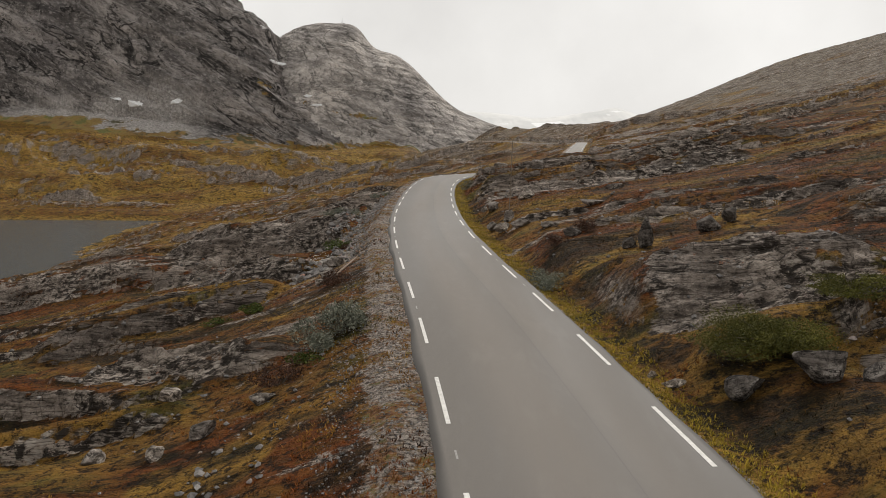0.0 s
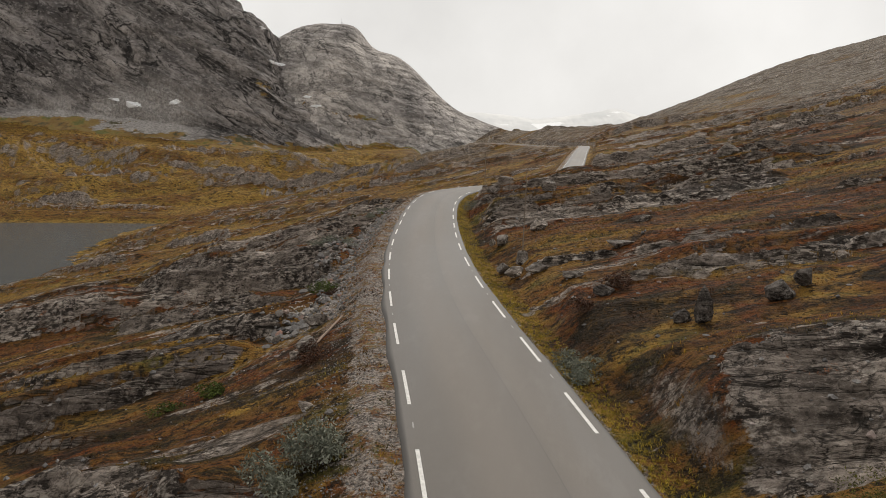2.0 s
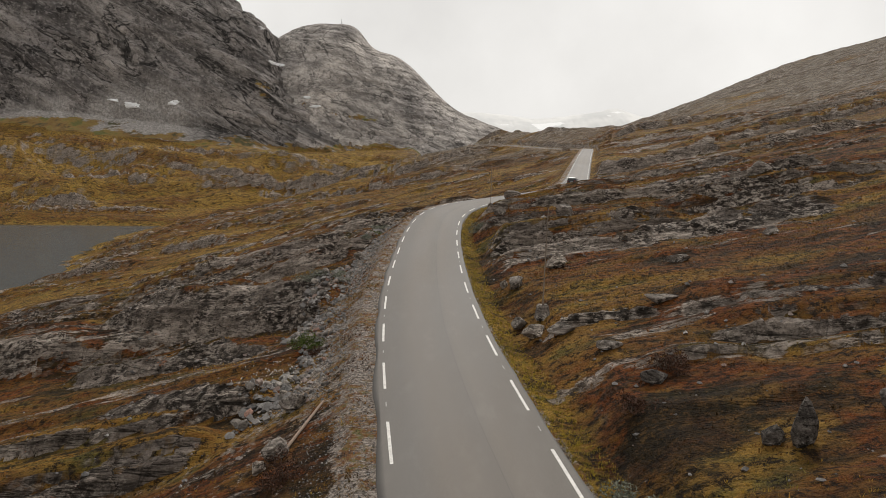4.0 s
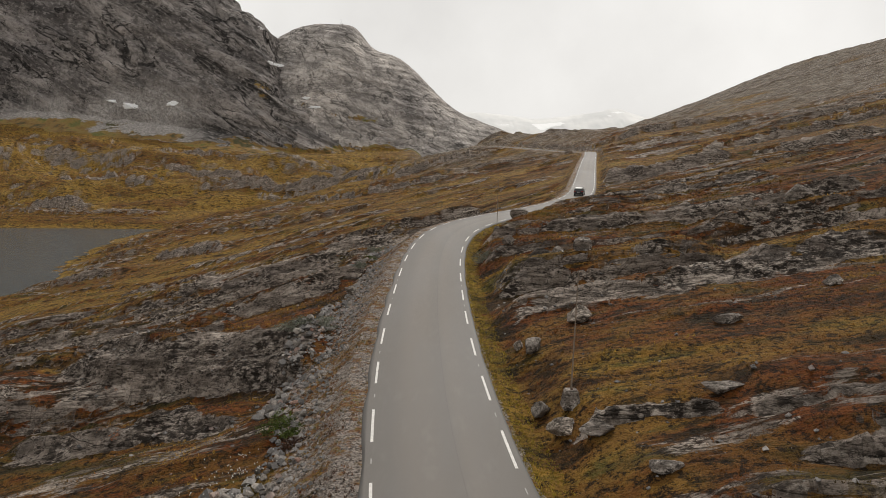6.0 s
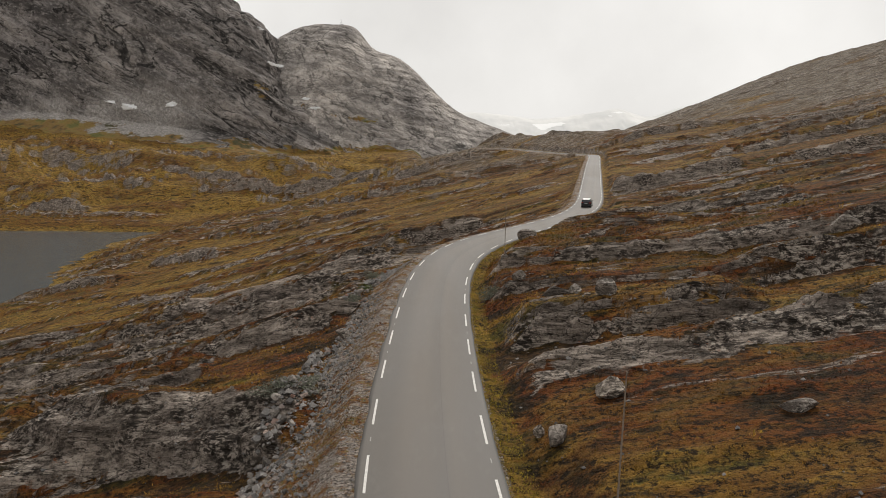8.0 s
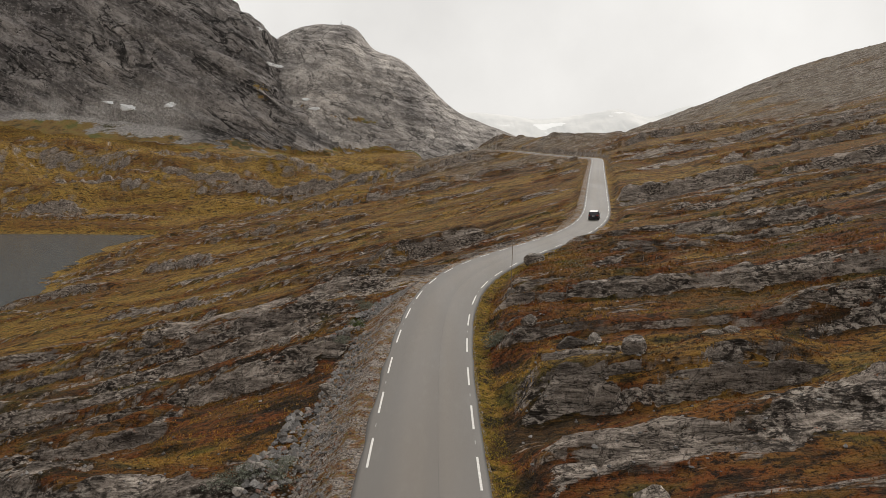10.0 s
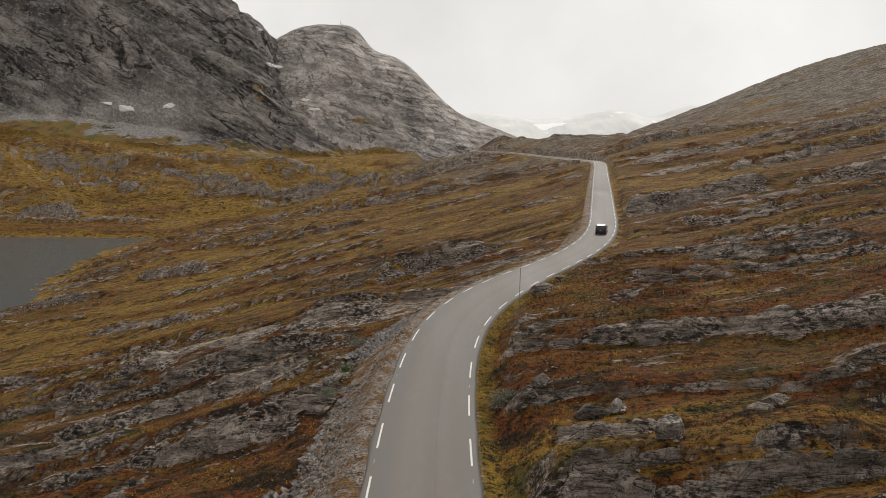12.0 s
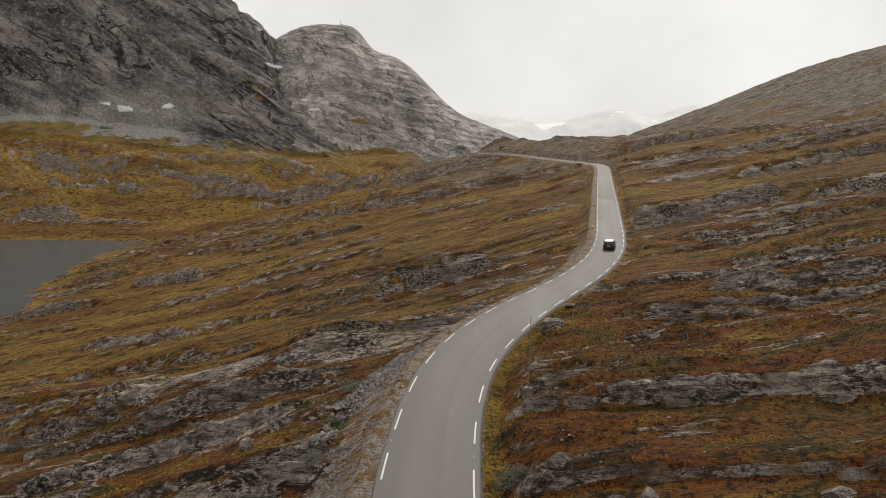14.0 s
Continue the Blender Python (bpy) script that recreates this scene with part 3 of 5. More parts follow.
    bare = np.maximum(step(50, 170, d) * step(0.30, 0.5, fbm(x / 60, y / 40, 4, 115) + 0.0006 * np.maximum(d - 100, 0)), 0.85 * step(330, 640, y) * step(-120, -20, d) * step(0.25, 0.45, fbm(x / 60, y / 40, 4, 115)))
    return z, rock, lush, gravel, owner, bare


def height_at(x, y):
    return terrain(np.atleast_1d(np.float64(x)), np.atleast_1d(np.float64(y)))[0]

# ---- helpers for meshes ----
def part(name, bm, material, parent=None, label=""):
    """Links a bmesh as one mesh object, under a thing or a part."""
    me = bpy.data.meshes.new(name)
    bm.to_mesh(me)
    bm.free()
    me.materials.append(material)
    ob = new(name, me)
    ob.parent = parent
    if label:
        tagged(ob, label)
    return ob


def soup(name, verts, faces, material, parent=None, smooth=False):
    """One mesh from arrays: verts (n, 3), faces (m, 3 or 4)."""
    me = bpy.data.meshes.new(name)
    k = faces.shape[1]
    me.vertices.add(len(verts))
    me.vertices.foreach_set("co", np.ascontiguousarray(verts, np.float32).ravel())
    me.loops.add(faces.size)
    me.loops.foreach_set("vertex_index", np.ascontiguousarray(faces, np.int32).ravel())
    me.polygons.add(len(faces))
    me.polygons.foreach_set("loop_start", np.arange(0, faces.size, k, dtype=np.int32))
    smooth = np.broadcast_to(np.asarray(smooth, bool), (len(faces),))
    me.polygons.foreach_set("use_smooth", np.ascontiguousarray(smooth))
    me.update(calc_edges=True)
    me.materials.append(material)
    ob = new(name, me)
    ob.parent = parent
    return ob


def float_attr(ob, name, values):
    a = ob.data.attributes.new(name, "FLOAT", "POINT")
    a.data.foreach_set("value", np.ascontiguousarray(values, np.float32))


def box(bm, size, at=(0, 0, 0), bevel=0.0, turn=None):
    r = bmesh.ops.create_cube(bm, size=1.0)
    vs = r["verts"]
    bmesh.ops.scale(bm, vec=size, verts=vs)
    if bevel:
        es = list({e for v in vs for e in v.link_edges})
        vs = [v for f in bmesh.ops.bevel(bm, geom=es, offset=bevel, segments=2, affect="EDGES")["faces"] for v in f.verts]
        vs = list({v for v in bm.verts if v.is_valid and (v in vs)})
    if turn is not None:
        bmesh.ops.rotate(bm, cent=(0, 0, 0), matrix=turn, verts=vs)
    bmesh.ops.translate(bm, vec=at, verts=vs)


def rod(bm, a, b, r1, r2, sides=8):
    a, b = Vector(a), Vector(b)
    v = b - a
    m = Matrix.Translation((a + b) / 2) @ v.to_track_quat("Z", "Y").to_matrix().to_4x4()
    bmesh.ops.create_cone(bm, cap_ends=True, segments=sides, radius1=r1, radius2=r2, depth=v.length, matrix=m)


# ---- outcrops that stand out of the heath ----
# left of the road, nearest first
ledge(-11.5, 20.4, 8, 1.6, 0.9, 4)
ledge(-10.5, 24.2, 12, 4.5, 0.6, -18, 0.1, 0.45)
ledge(-15, 36.2, 14, 2.6, 1.3, 14)
ledge(-12.5, 43.0, 10, 1.8, 0.5, -16, 0.1)
ledge(-18, 54.8, 17, 3.2, 1.0, -10, 0.1, 0.45)
ledge(-17, 62.5, 26, 6.0, 2.3, -22, 0.1)
ledge(-38, 74.0, 18, 4.0, 1.5, -6)
ledge(-25, 77.5, 14, 5.0, 2.0, 6)
ledge(-16, 84.0, 16, 2.6, 0.9, -14, 0.1)
ledge(-37, 93.0, 26, 3.0, 1.0, 2, 0.1)
ledge(-24, 98.0, 30, 3.0, 1.1, -6, 0.1, 0.45)
ledge(-20, 108.0, 26, 3.4, 1.2, -4, 0.1, 0.45)
ledge(-52, 118.0, 44, 4.0, 1.6, -6)
ledge(-48, 131.0, 30, 4.0, 1.5, -2, 0.1)
ledge(-22, 137.0, 34, 3.0, 1.1, -8, 0.1)
ledge(-3, 180.0, 28, 8.0, 4.4, 8)
ledge(-65, 190.0, 60, 4.0, 1.4, -28, 0.1)
ledge(-60, 160.0, 50, 5.0, 2.0, -10)
ledge(-110, 312.0, 60, 6.0, 2.4, -35, 0.1)
# right of the road, nearest first
ledge(12.4, 16.4, 5.0, 2.2, 1.1, -10, 0.1)
ledge(9.4, 21.0, 12, 6.5, 1.0, -4, 0.1, 0.45)
ledge(17, 39.5, 16, 3.0, 1.0, -9)
ledge(16, 42.6, 14, 3.6, 0.8, 0, 0.25)
ledge(6.2, 43.8, 8, 2.2, 0.35, -4)
ledge(15.5, 60.8, 31, 4.2, 1.0, 7, 0.1, 0.45)
ledge(10.5, 67.0, 19, 4.0, 2.0, 0)
ledge(8, 72.3, 8, 2.0, 0.6, 0, 0.1)
ledge(28, 73.0, 18, 4.0, 1.3, -4)
ledge(15.5, 85.0, 16, 1.8, 0.7, -10, 0.1)
ledge(29, 83.0, 20, 2.6, 1.1, -7, 0.1)
ledge(10, 89.0, 12, 1.6, 0.7, -4)
ledge(9, 93.2, 9, 1.3, 0.6, -22)
ledge(16.5, 96.6, 8, 1.4, 0.7, -22)
ledge(19.5, 104.0, 8, 2.4, 0.8, 0)
ledge(31, 105.0, 24, 3.5, 1.2, -16)
ledge(33, 111.0, 18, 4.0, 1.4, -28, 0.1)
ledge(48, 128.0, 34, 5.0, 1.8, -8)
ledge(60, 158.0, 50, 6.0, 2.2, -6)
ledge(52, 187.0, 46, 8.0, 3.5, 4, 0.1, 0.45)
ledge(82, 175.0, 34, 6.0, 2.5, -12, 0.1)
ledge(120, 240.0, 100, 10.0, 4.0, 2)
# far ridges
ledge(15, 1090.0, 130, 30.0, 15.0, 4)
ledge(-5, 638.0, 90, 12.0, 9.0, 6)
ledge(-70, 680.0, 70, 14.0, 7.0, 0)
ledge(-150, 700.0, 80, 16.0, 8.0, 8)
ledge(-40, 430.0, 110, 14.0, 5.0, -8)
ledge(-430, 905.0, 90, 22.0, 9.0, 0)
ledge(-350, 940.0, 60, 18.0, 7.0, 8)
ledge(-400, 800.0, 110, 16.0, 8.0, 0, 0.1)
ledge(-365, 674.0, 70, 12.0, 5.0, 0, 0.1)


# ---- the ground sheet, the mountains, the lake ----
def build_land():
    cx, cy = 0.0, -30.0
    radii = [6.0]
    while radii[-1] < 2600:
        r = radii[-1]
        radii.append(r * (1.12 if r < 34 else 1.0031 if r < 190 else 1.0058 if r < 1120 else 1.0019 if r < 1540 else 1.08))
    radii = np.array(radii)
    fan = np.radians(np.linspace(-36.5, 36.5, 880))
    rest = np.radians(np.linspace(36.5, 323.5, 122)[1:-1])
    ang = np.concatenate([fan, rest])
    n, k = len(radii), len(ang)
    rr, aa = np.meshgrid(radii, ang, indexing="ij")
    jx = 0.32 * (hashed(np.arange(n)[:, None] + 0 * aa, np.arange(k)[None, :] + 0 * rr, 7) - 0.5)
    aa2 = aa + jx * (fan[1] - fan[0]) * (np.arange(k)[None, :] < len(fan))
    x, y = cx + rr * np.sin(aa2), cy + rr * np.cos(aa2)
    z, rock, lush, gravel, owner, bare = (v.reshape(n, k) for v in terrain(x.ravel(), y.ravel()))
    i, j = np.meshgrid(np.arange(n - 1), np.arange(k), indexing="ij")
    a = i * k + j
    b = i * k + (j + 1) % k
    faces = np.stack([a, b, b + k, a + k], -1).reshape(-1, 4)
    cap = np.stack([np.zeros(k, int) + n * k, (np.arange(k) + 1) % k, np.arange(k)], -1)
    verts = np.stack([x, y, z], -1).reshape(-1, 3)
    for kind in (1, 2):                       # each mountain is one connected piece
        own = owner == kind
        keep = np.zeros_like(own)
        keep.ravel()[np.argmin(np.where(own, np.hypot(x - (-200, -450)[kind - 1], y - 1360), 1e9))] = True
        first = int(np.argmax(own.any(1)))
        grown = -1
        while keep.sum() != grown:
            grown = keep.sum()
            for _ in range(12):
                k2 = keep[first:]
                wide = k2.copy()
                wide[1:] |= k2[:-1]
                wide[:-1] |= k2[1:]
                wide |= np.roll(k2, 1, 1) | np.roll(k2, -1, 1)
                keep[first:] = wide & own[first:]
        owner = np.where(own & ~keep, 0, owner)
    fo = owner.reshape(-1)[faces].max(1)
    made = []
    rk, lu, gr, ba = rock.ravel(), lush.ravel(), gravel.ravel(), bare.ravel()
    for kind, (name, mat, label, cat) in enumerate([
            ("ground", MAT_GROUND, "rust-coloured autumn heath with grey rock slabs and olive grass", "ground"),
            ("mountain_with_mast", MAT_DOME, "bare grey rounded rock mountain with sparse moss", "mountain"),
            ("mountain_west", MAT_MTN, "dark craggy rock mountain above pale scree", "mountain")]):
        sel = faces[fo == kind]
        used, inv = np.unique(sel, return_inverse=True)
        sel = inv.reshape(-1, 4)
        smooth = rk[used][sel].mean(1) < 0.45 if kind == 0 else False
        ob = soup(name, verts[used], sel, mat, smooth=smooth)
        for nm, arr in (("rock", rk), ("lush", lu), ("gravel", gr), ("bare", ba)):
            float_attr(ob, nm, arr[used])
        tagged(ob, label, cat, kind="structure")
        made.append(ob)
    return made


ground = build_land()[0]


def water_material():
    m = Mat("still_lake_water")
    m.bump(m.noise(0.35, 5, 0.6, m.stretch((0.35, 1, 1))), 0.3, 0.4)
    return m.done((0.06, 0.068, 0.071), 0.25, spec=0.55)


def build_lake():
    bm = bmesh.new()
    ring = [(-1150, 60), (-60, 60), (-60, 660), (-1150, 660)]
    top = [bm.verts.new((px, py, LAKE_Z)) for px, py in ring]
    low = [bm.verts.new((px, py, LAKE_Z - 8)) for px, py in ring]
    bm.faces.new(top)
    bm.faces.new(low[::-1])
    for q in range(4):
        bm.faces.new((top[q], low[q], low[(q + 1) % 4], top[(q + 1) % 4]))
    return tagged(part("lake_water", bm, water_material()), "still dark grey mountain lake beside the hillside", "lake", kind="structure")


build_lake()


def build_far_range():
    """The pale range far beyond the pass: a backdrop with haze in its colour and a glow."""
    m = Mat("far_rock_haze_glow")
    # rock greys lifted: the haze of distance is painted into the colour
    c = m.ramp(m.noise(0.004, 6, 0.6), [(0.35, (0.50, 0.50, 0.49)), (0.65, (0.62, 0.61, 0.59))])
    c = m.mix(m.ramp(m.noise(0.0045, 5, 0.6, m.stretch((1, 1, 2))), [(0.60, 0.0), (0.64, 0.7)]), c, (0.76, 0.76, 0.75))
    # the rock glows a little to stay as pale as through haze
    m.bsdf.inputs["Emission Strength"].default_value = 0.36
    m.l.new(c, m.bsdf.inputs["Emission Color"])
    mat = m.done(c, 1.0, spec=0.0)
    top = spline([-900, -300, 117, 330, 537, 760, 900, 1004, 1120, 1240, 1410, 1560, 2400], [300, 330, 338, 322, 300, 318, 338, 352, 322, 318, 372, 350, 330])
    xs = np.linspace(-900, 2400, 420)
    ts = np.linspace(0, 1, 40)
    xx, tt = np.meshgrid(xs, ts, indexing="ij")
    crest = top(xx) + 14 * (fbm(xx / 90, tt * 0, 4, 120) - 0.5)
    yy = 3300 + 800 * tt
    zz = (crest + 60) * (1 - (1 - tt) ** 1.6) - 60 + 40 * (ridged(xx / 160, yy / 260, 4, 125) - 0.5) * tt * (1 - tt) * 3
    v = np.stack([xx, yy, zz], -1).reshape(-1, 3)
    i, j = np.meshgrid(np.arange(419), np.arange(39), indexing="ij")
    a = i * 40 + j
    f = np.stack([a, a + 40, a + 41, a + 1], -1).reshape(-1, 4)
    return tagged(soup("backdrop_range", v, f, mat, smooth=True), "glowing backdrop of a snow-flecked mountain range with haze painted in, beyond the pass", "mountain range", kind="structure")


build_far_range()


# ---- the road ----
def road_row(y, offs):
    """Points across the road at y, at the offsets given (to the right)."""
    s = float(road_slope(y))
    nrm = math.hypot(1, s)
    cx, cz = float(road_x(y)), float(road_z(y))
    return [(cx + o / nrm, y - o * s / nrm, cz + h) for o, h in offs]


def crown(o, y):
    e = float(line_half(y)) + 0.33
    return float(np.interp(o, [-e, -e + 0.12, -1.6, -0.6, 0.3, 1.2, 2.0, e - 0.12, e], [0, 0.006, 0.028, 0.05, 0.055, 0.04, 0.02, 0.006, 0]))


def build_road():
    """The asphalt sheet, cambered, with an uneven broken edge, paler wheel tracks and a seam right of the middle."""
    ys = np.concatenate([np.arange(-58, 200, 0.75), np.arange(200, 718, 2.0)])
    rows, wear, lane, seam = [], [], [], []
    tracks = np.array([-1.75, -0.95, -0.2, 0.3, 0.55, 0.62, 0.69, 1.0, 1.75])
    for y in ys:
        e = float(line_half(y)) + 0.33
        w = 0.05 * math.sin(y * 0.9) + 0.12 * (float(vnoise(np.array([y * 0.6]), np.array([3.0]), 5)[0]) - 0.5)
        w2 = 0.08 * (float(vnoise(np.array([y * 0.6]), np.array([9.0]), 6)[0]) - 0.5)
        drift = 0.25 * (float(vnoise(np.array([y * 0.05]), np.array([5.0]), 8)[0]) - 0.5)
        mid = [(float(o) + drift, crown(float(o) + drift, y)) for o in tracks]
        offs = [(-e - 0.12 + w, -0.22), (-e + w, 0.0), (-e + 0.12, 0.006)] + mid + [(e - 0.12, 0.006), (e + w2, 0.0), (e + 0.12 + w2, -0.22)]
        rows.append(road_row(y, offs))
        wear.append([1, 0.9, 0.15] + [0.0] * 9 + [0.15, 0.9, 1])
        lane.append([0, 0, 0.2, 0.0, 1.0, 0.9, 0.35, 0.2, 0.2, 0.6, 0.9, 0.3, 0.1, 0, 0])
        seam.append([0] * 7 + [0, 1, 0] + [0] * 5)
    v = np.array(rows)
    n, k = v.shape[:2]
    i, j = np.meshgrid(np.arange(n - 1), np.arange(k - 1), indexing="ij")
    a = i * k + j
    f = np.stack([a, a + 1, a + k + 1, a + k], -1).reshape(-1, 4)
    ob = soup("road", v.reshape(-1, 3), f, MAT_ASPHALT, smooth=True)
    for nm, rows in (("wear", wear), ("lane", lane), ("seam", seam)):
        float_attr(ob, nm, np.array(rows).ravel())
    return tagged(ob, "narrow winding grey asphalt road with dashed white edge lines", "road", kind="structure")


road = build_road()


def edge_dashes(side, y_start):
    """Dashes of 3 m with gaps of 3 m along one edge line; y_start is where one of them begins."""
    ys = np.arange(-20, 395, 0.25)
    pts = np.array([road_row(y, [(side * float(line_half(y)), 0)])[0] for y in ys])
    s = np.concatenate([[0], np.cumsum(np.linalg.norm(np.diff(pts, axis=0), axis=1))])
    s0 = np.interp(y_start, pts[:, 1], s)
    s0 -= 6.0 * math.floor(s0 / 6.0)
    while s0 + 3.0 < s[-1]:
        for kind, a, b, w, mat in (("edge_dash", 0.0, 3.0, 0.052, MAT_PAINT), ("faded_dash", 4.3, 4.7, 0.022, MAT_FADED)):
            if kind == "faded_dash" and (s0 > 120 or random.random() < 0.45):
                continue
            bm = bmesh.new()
            rows = []
            for q in np.linspace(a, b, 5):
                y = float(np.interp(s0 + q, s, ys))
                o = side * float(line_half(y))
                rows.append([bm.verts.new(c) for c in road_row(y, [(o - w, crown(o, y) + 0.007), (o + w, crown(o, y) + 0.007)])])
            for p, q in zip(rows, rows[1:]):
                bm.faces.new((p[0], p[1], q[1], q[0]))
            part(kind, bm, mat, road)
        s0 += 6.0


edge_dashes(-1, 26.5)
edge_dashes(1, 30.5)


# ---- stones ----
def stone_shape(seed, detail=3, cuts=11, sharp=0.10):
    """An angular stone about one metre across, resting on z = 0: a ball cut by planes and roughened."""
    rnd = random.Random(seed)
    bm = bmesh.new()
    bmesh.ops.create_icosphere(bm, subdivisions=detail, radius=0.6)
    for _ in range(cuts):
        n = Vector((rnd.uniform(-1, 1), rnd.uniform(-1, 1), rnd.uniform(-0.5, 1))).normalized()
        lim = rnd.uniform(0.22, 0.44)
        for v in bm.verts:
            over = v.co.dot(n) - lim
            if over > 0:
                v.co -= n * over * 0.92
    off = Vector((rnd.uniform(0, 50), rnd.uniform(0, 50), 0))
    for v in bm.verts:
        v.co *= 1 + sharp * (noise.noise(v.co * 2.2 + off)) + 0.07 * noise.noise(v.co * 5 + off) + 0.05 * noise.noise(v.co * 13 + off)
    low = min(v.co.z for v in bm.verts)
    for v in bm.verts:
        v.co.z -= low + 0.12
    return bm


MAT_BOULDER = boulder_material("grey_boulder", (1.0, 0.98, 0.95))
MAT_PALE = boulder_material("pale_boulder", (1.35, 1.3, 1.22))
# dark of lichen; on the blocks below the juniper also of painted shade
MAT_DARK = boulder_material("lichen_and_shade_black_boulder", (0.5, 0.49, 0.48))


def boulder(x, y, size, mat=MAT_BOULDER, label="grey weathered boulder lying in the heath", turn=0.0, seed=None):
    """size: across, deep, high."""
    seed = seed if seed is not None else int(x * 37 + y * 91) % 9973
    bm = stone_shape(seed)
    top = max(v.co.z for v in bm.verts)
    bmesh.ops.scale(bm, vec=(size[0], size[1], size[2] / top), verts=bm.verts)
    ob = part("boulder", bm, mat)
    ob.matrix_world = pose(x, y, float(height_at(x, y)[0]) - 0.04, 0, 0, turn)
    return tagged(ob, label, "boulder", "boulders in the heath")


boulder(6.9, 57.2, (1.6, 1.2, 1.0), MAT_PALE, "pale angular boulder standing on rust-coloured heath", 15)
boulder(9.2, 31.0, (0.8, 0.7, 1.35), MAT_DARK, "dark upright lichen-covered standing stone in grass", 0)
boulder(8.5, 31.3, (0.8, 0.6, 0.55), MAT_DARK, "low dark lichen-covered stone beside a standing stone", 20)
boulder(12.4, 32.2, (1.2, 0.9, 0.8), MAT_DARK, "dark lichen-covered boulder in yellow grass", 0)
boulder(13.8, 33.0, (0.9, 0.7, 0.75), MAT_DARK, "dark lichen-covered boulder in yellow grass", 40)
boulder(-6.2, 39.8, (1.15, 0.8, 0.65), MAT_BOULDER, "grey rounded boulder at the foot of the rockfill", 25)
boulder(-7.3, 42.2, (0.5, 0.4, 0.4), MAT_PALE, "small pale stone in dark heath", 0)
boulder(-6.3, 34.4, (0.7, 0.45, 0.42), MAT_PALE, "pale pinkish stone leaning at the heath's edge", 60)
boulder(-5.9, 35.2, (1.1, 0.9, 0.7), MAT_BOULDER, "grey rock half sunk in brown heather", 10)
boulder(28.4, 76.7, (2.2, 1.6, 1.5), MAT_BOULDER, "large rounded grey boulder below a rock ledge", 0)
boulder(9.6, 69.1, (1.7, 1.2, 1.0), MAT_BOULDER, "grey boulder resting on a rock shelf", 30)
boulder(-12.1, 111.4, (1.4, 1.0, 0.75), MAT_PALE, "whitish stone on a rock slab", 0)
boulder(-11.0, 110.4, (0.8, 0.6, 0.4), MAT_PALE, "small whitish stone beside a larger one", 30)
boulder(-32.3, 103.0, (1.9, 1.2, 0.7), MAT_PALE, "flat whitish stone lying on orange heath", 8)
boulder(-7.9, 75.7, (1.4, 1.0, 0.85), MAT_BOULDER, "grey boulder on a green patch", 0)
boulder(5.0, 78.0, (1.2, 0.9, 0.8), MAT_BOULDER, "grey boulder beside the grassy verge", 18)
boulder(11.2, 18.6, (0.5, 0.4, 0.5), MAT_PALE, "small pale stone on a green juniper mat", 0)
# three blocks added: their dark colour stands for the overhang's shadow and its lichen
boulder(7.2, 16.2, (1.3, 0.8, 0.6), MAT_DARK, "dark rock block below a juniper mat, lichen and overhang shade in its colour", 10)
boulder(8.8, 15.6, (1.7, 0.9, 0.75), MAT_DARK, "blackish rock block added below a juniper mat for the overhang's shade", -12)
boulder(10.3, 15.2, (1.5, 0.9, 0.7), MAT_DARK, "dark rock block below a juniper mat, lichen and overhang shade in its colour", 25)
boulder(6.1, 17.8, (0.75, 0.45, 0.25), MAT_PALE, "flat pale stone lying in verge grass", 15)
boulder(5.7, 18.3, (0.3, 0.25, 0.25), MAT_PALE, "small pinkish stone in verge grass", 0)
boulder(3.9, 45.0, (1.2, 0.9, 0.6), MAT_PALE, "pale angular rock below a snow pole", 10)
boulder(5.0, 44.0, (1.4, 0.9, 0.55), MAT_BOULDER, "cracked grey rock below a snow pole", 160)
boulder(3.5, 47.2, (1.2, 0.8, 0.6), MAT_BOULDER, "angular rock beside a snow pole", 60)
boulder(9.6, 44.6, (1.6, 0.9, 0.4), MAT_BOULDER, "low mottled rock in heath", 0)
boulder(3.9, 53.4, (1.3, 0.9, 0.7), MAT_BOULDER, "broken rock fallen from a slab", 30)
boulder(3.3, 54.5, (0.7, 0.5, 0.55), MAT_PALE, "pinkish broken rock fallen from a slab", 10)
boulder(7.2, 74.8, (1.9, 1.1, 0.9), MAT_DARK, "dark blocky rock in the heath", 0)
boulder(8.6, 75.2, (1.2, 0.9, 0.7), MAT_BOULDER, "grey blocky rock in the heath", 30)
boulder(14.6, 71.5, (1.5, 0.8, 0.45), MAT_PALE, "low white quartz-streaked rock", 0)
boulder(16.5, 74.0, (1.4, 1.0, 0.7), MAT_BOULDER, "grey boulder in orange heath", 0)
boulder(7.0, 36.4, (1.0, 0.7, 0.5), MAT_DARK, "dark stone in brown heather", 0)
boulder(6.3, 40.3, (1.4, 0.7, 0.35), MAT_BOULDER, "low mottled rock in heath", 10)
boulder(-8.8, 21.6, (1.0, 0.7, 0.45), MAT_PALE, "pale cracked rock in green moss", 0)
boulder(-6.6, 18.2, (0.9, 0.6, 0.5), MAT_BOULDER, "grey rock in green moss", 40)
boulder(-7.6, 17.4, (0.6, 0.5, 0.4), MAT_PALE, "pale broken stone in moss", 0)
boulder(-5.4, 19.6, (0.8, 0.5, 0.4), MAT_BOULDER, "grey rock in green moss", 10)
boulder(-9.6, 18.0, (0.8, 0.6, 0.4), MAT_BOULDER, "grey rock in green moss", 70)
boulder(-4.6, 28.4, (0.5, 0.4, 0.3), MAT_PALE, "small pale stone by the gravel shoulder", 0)
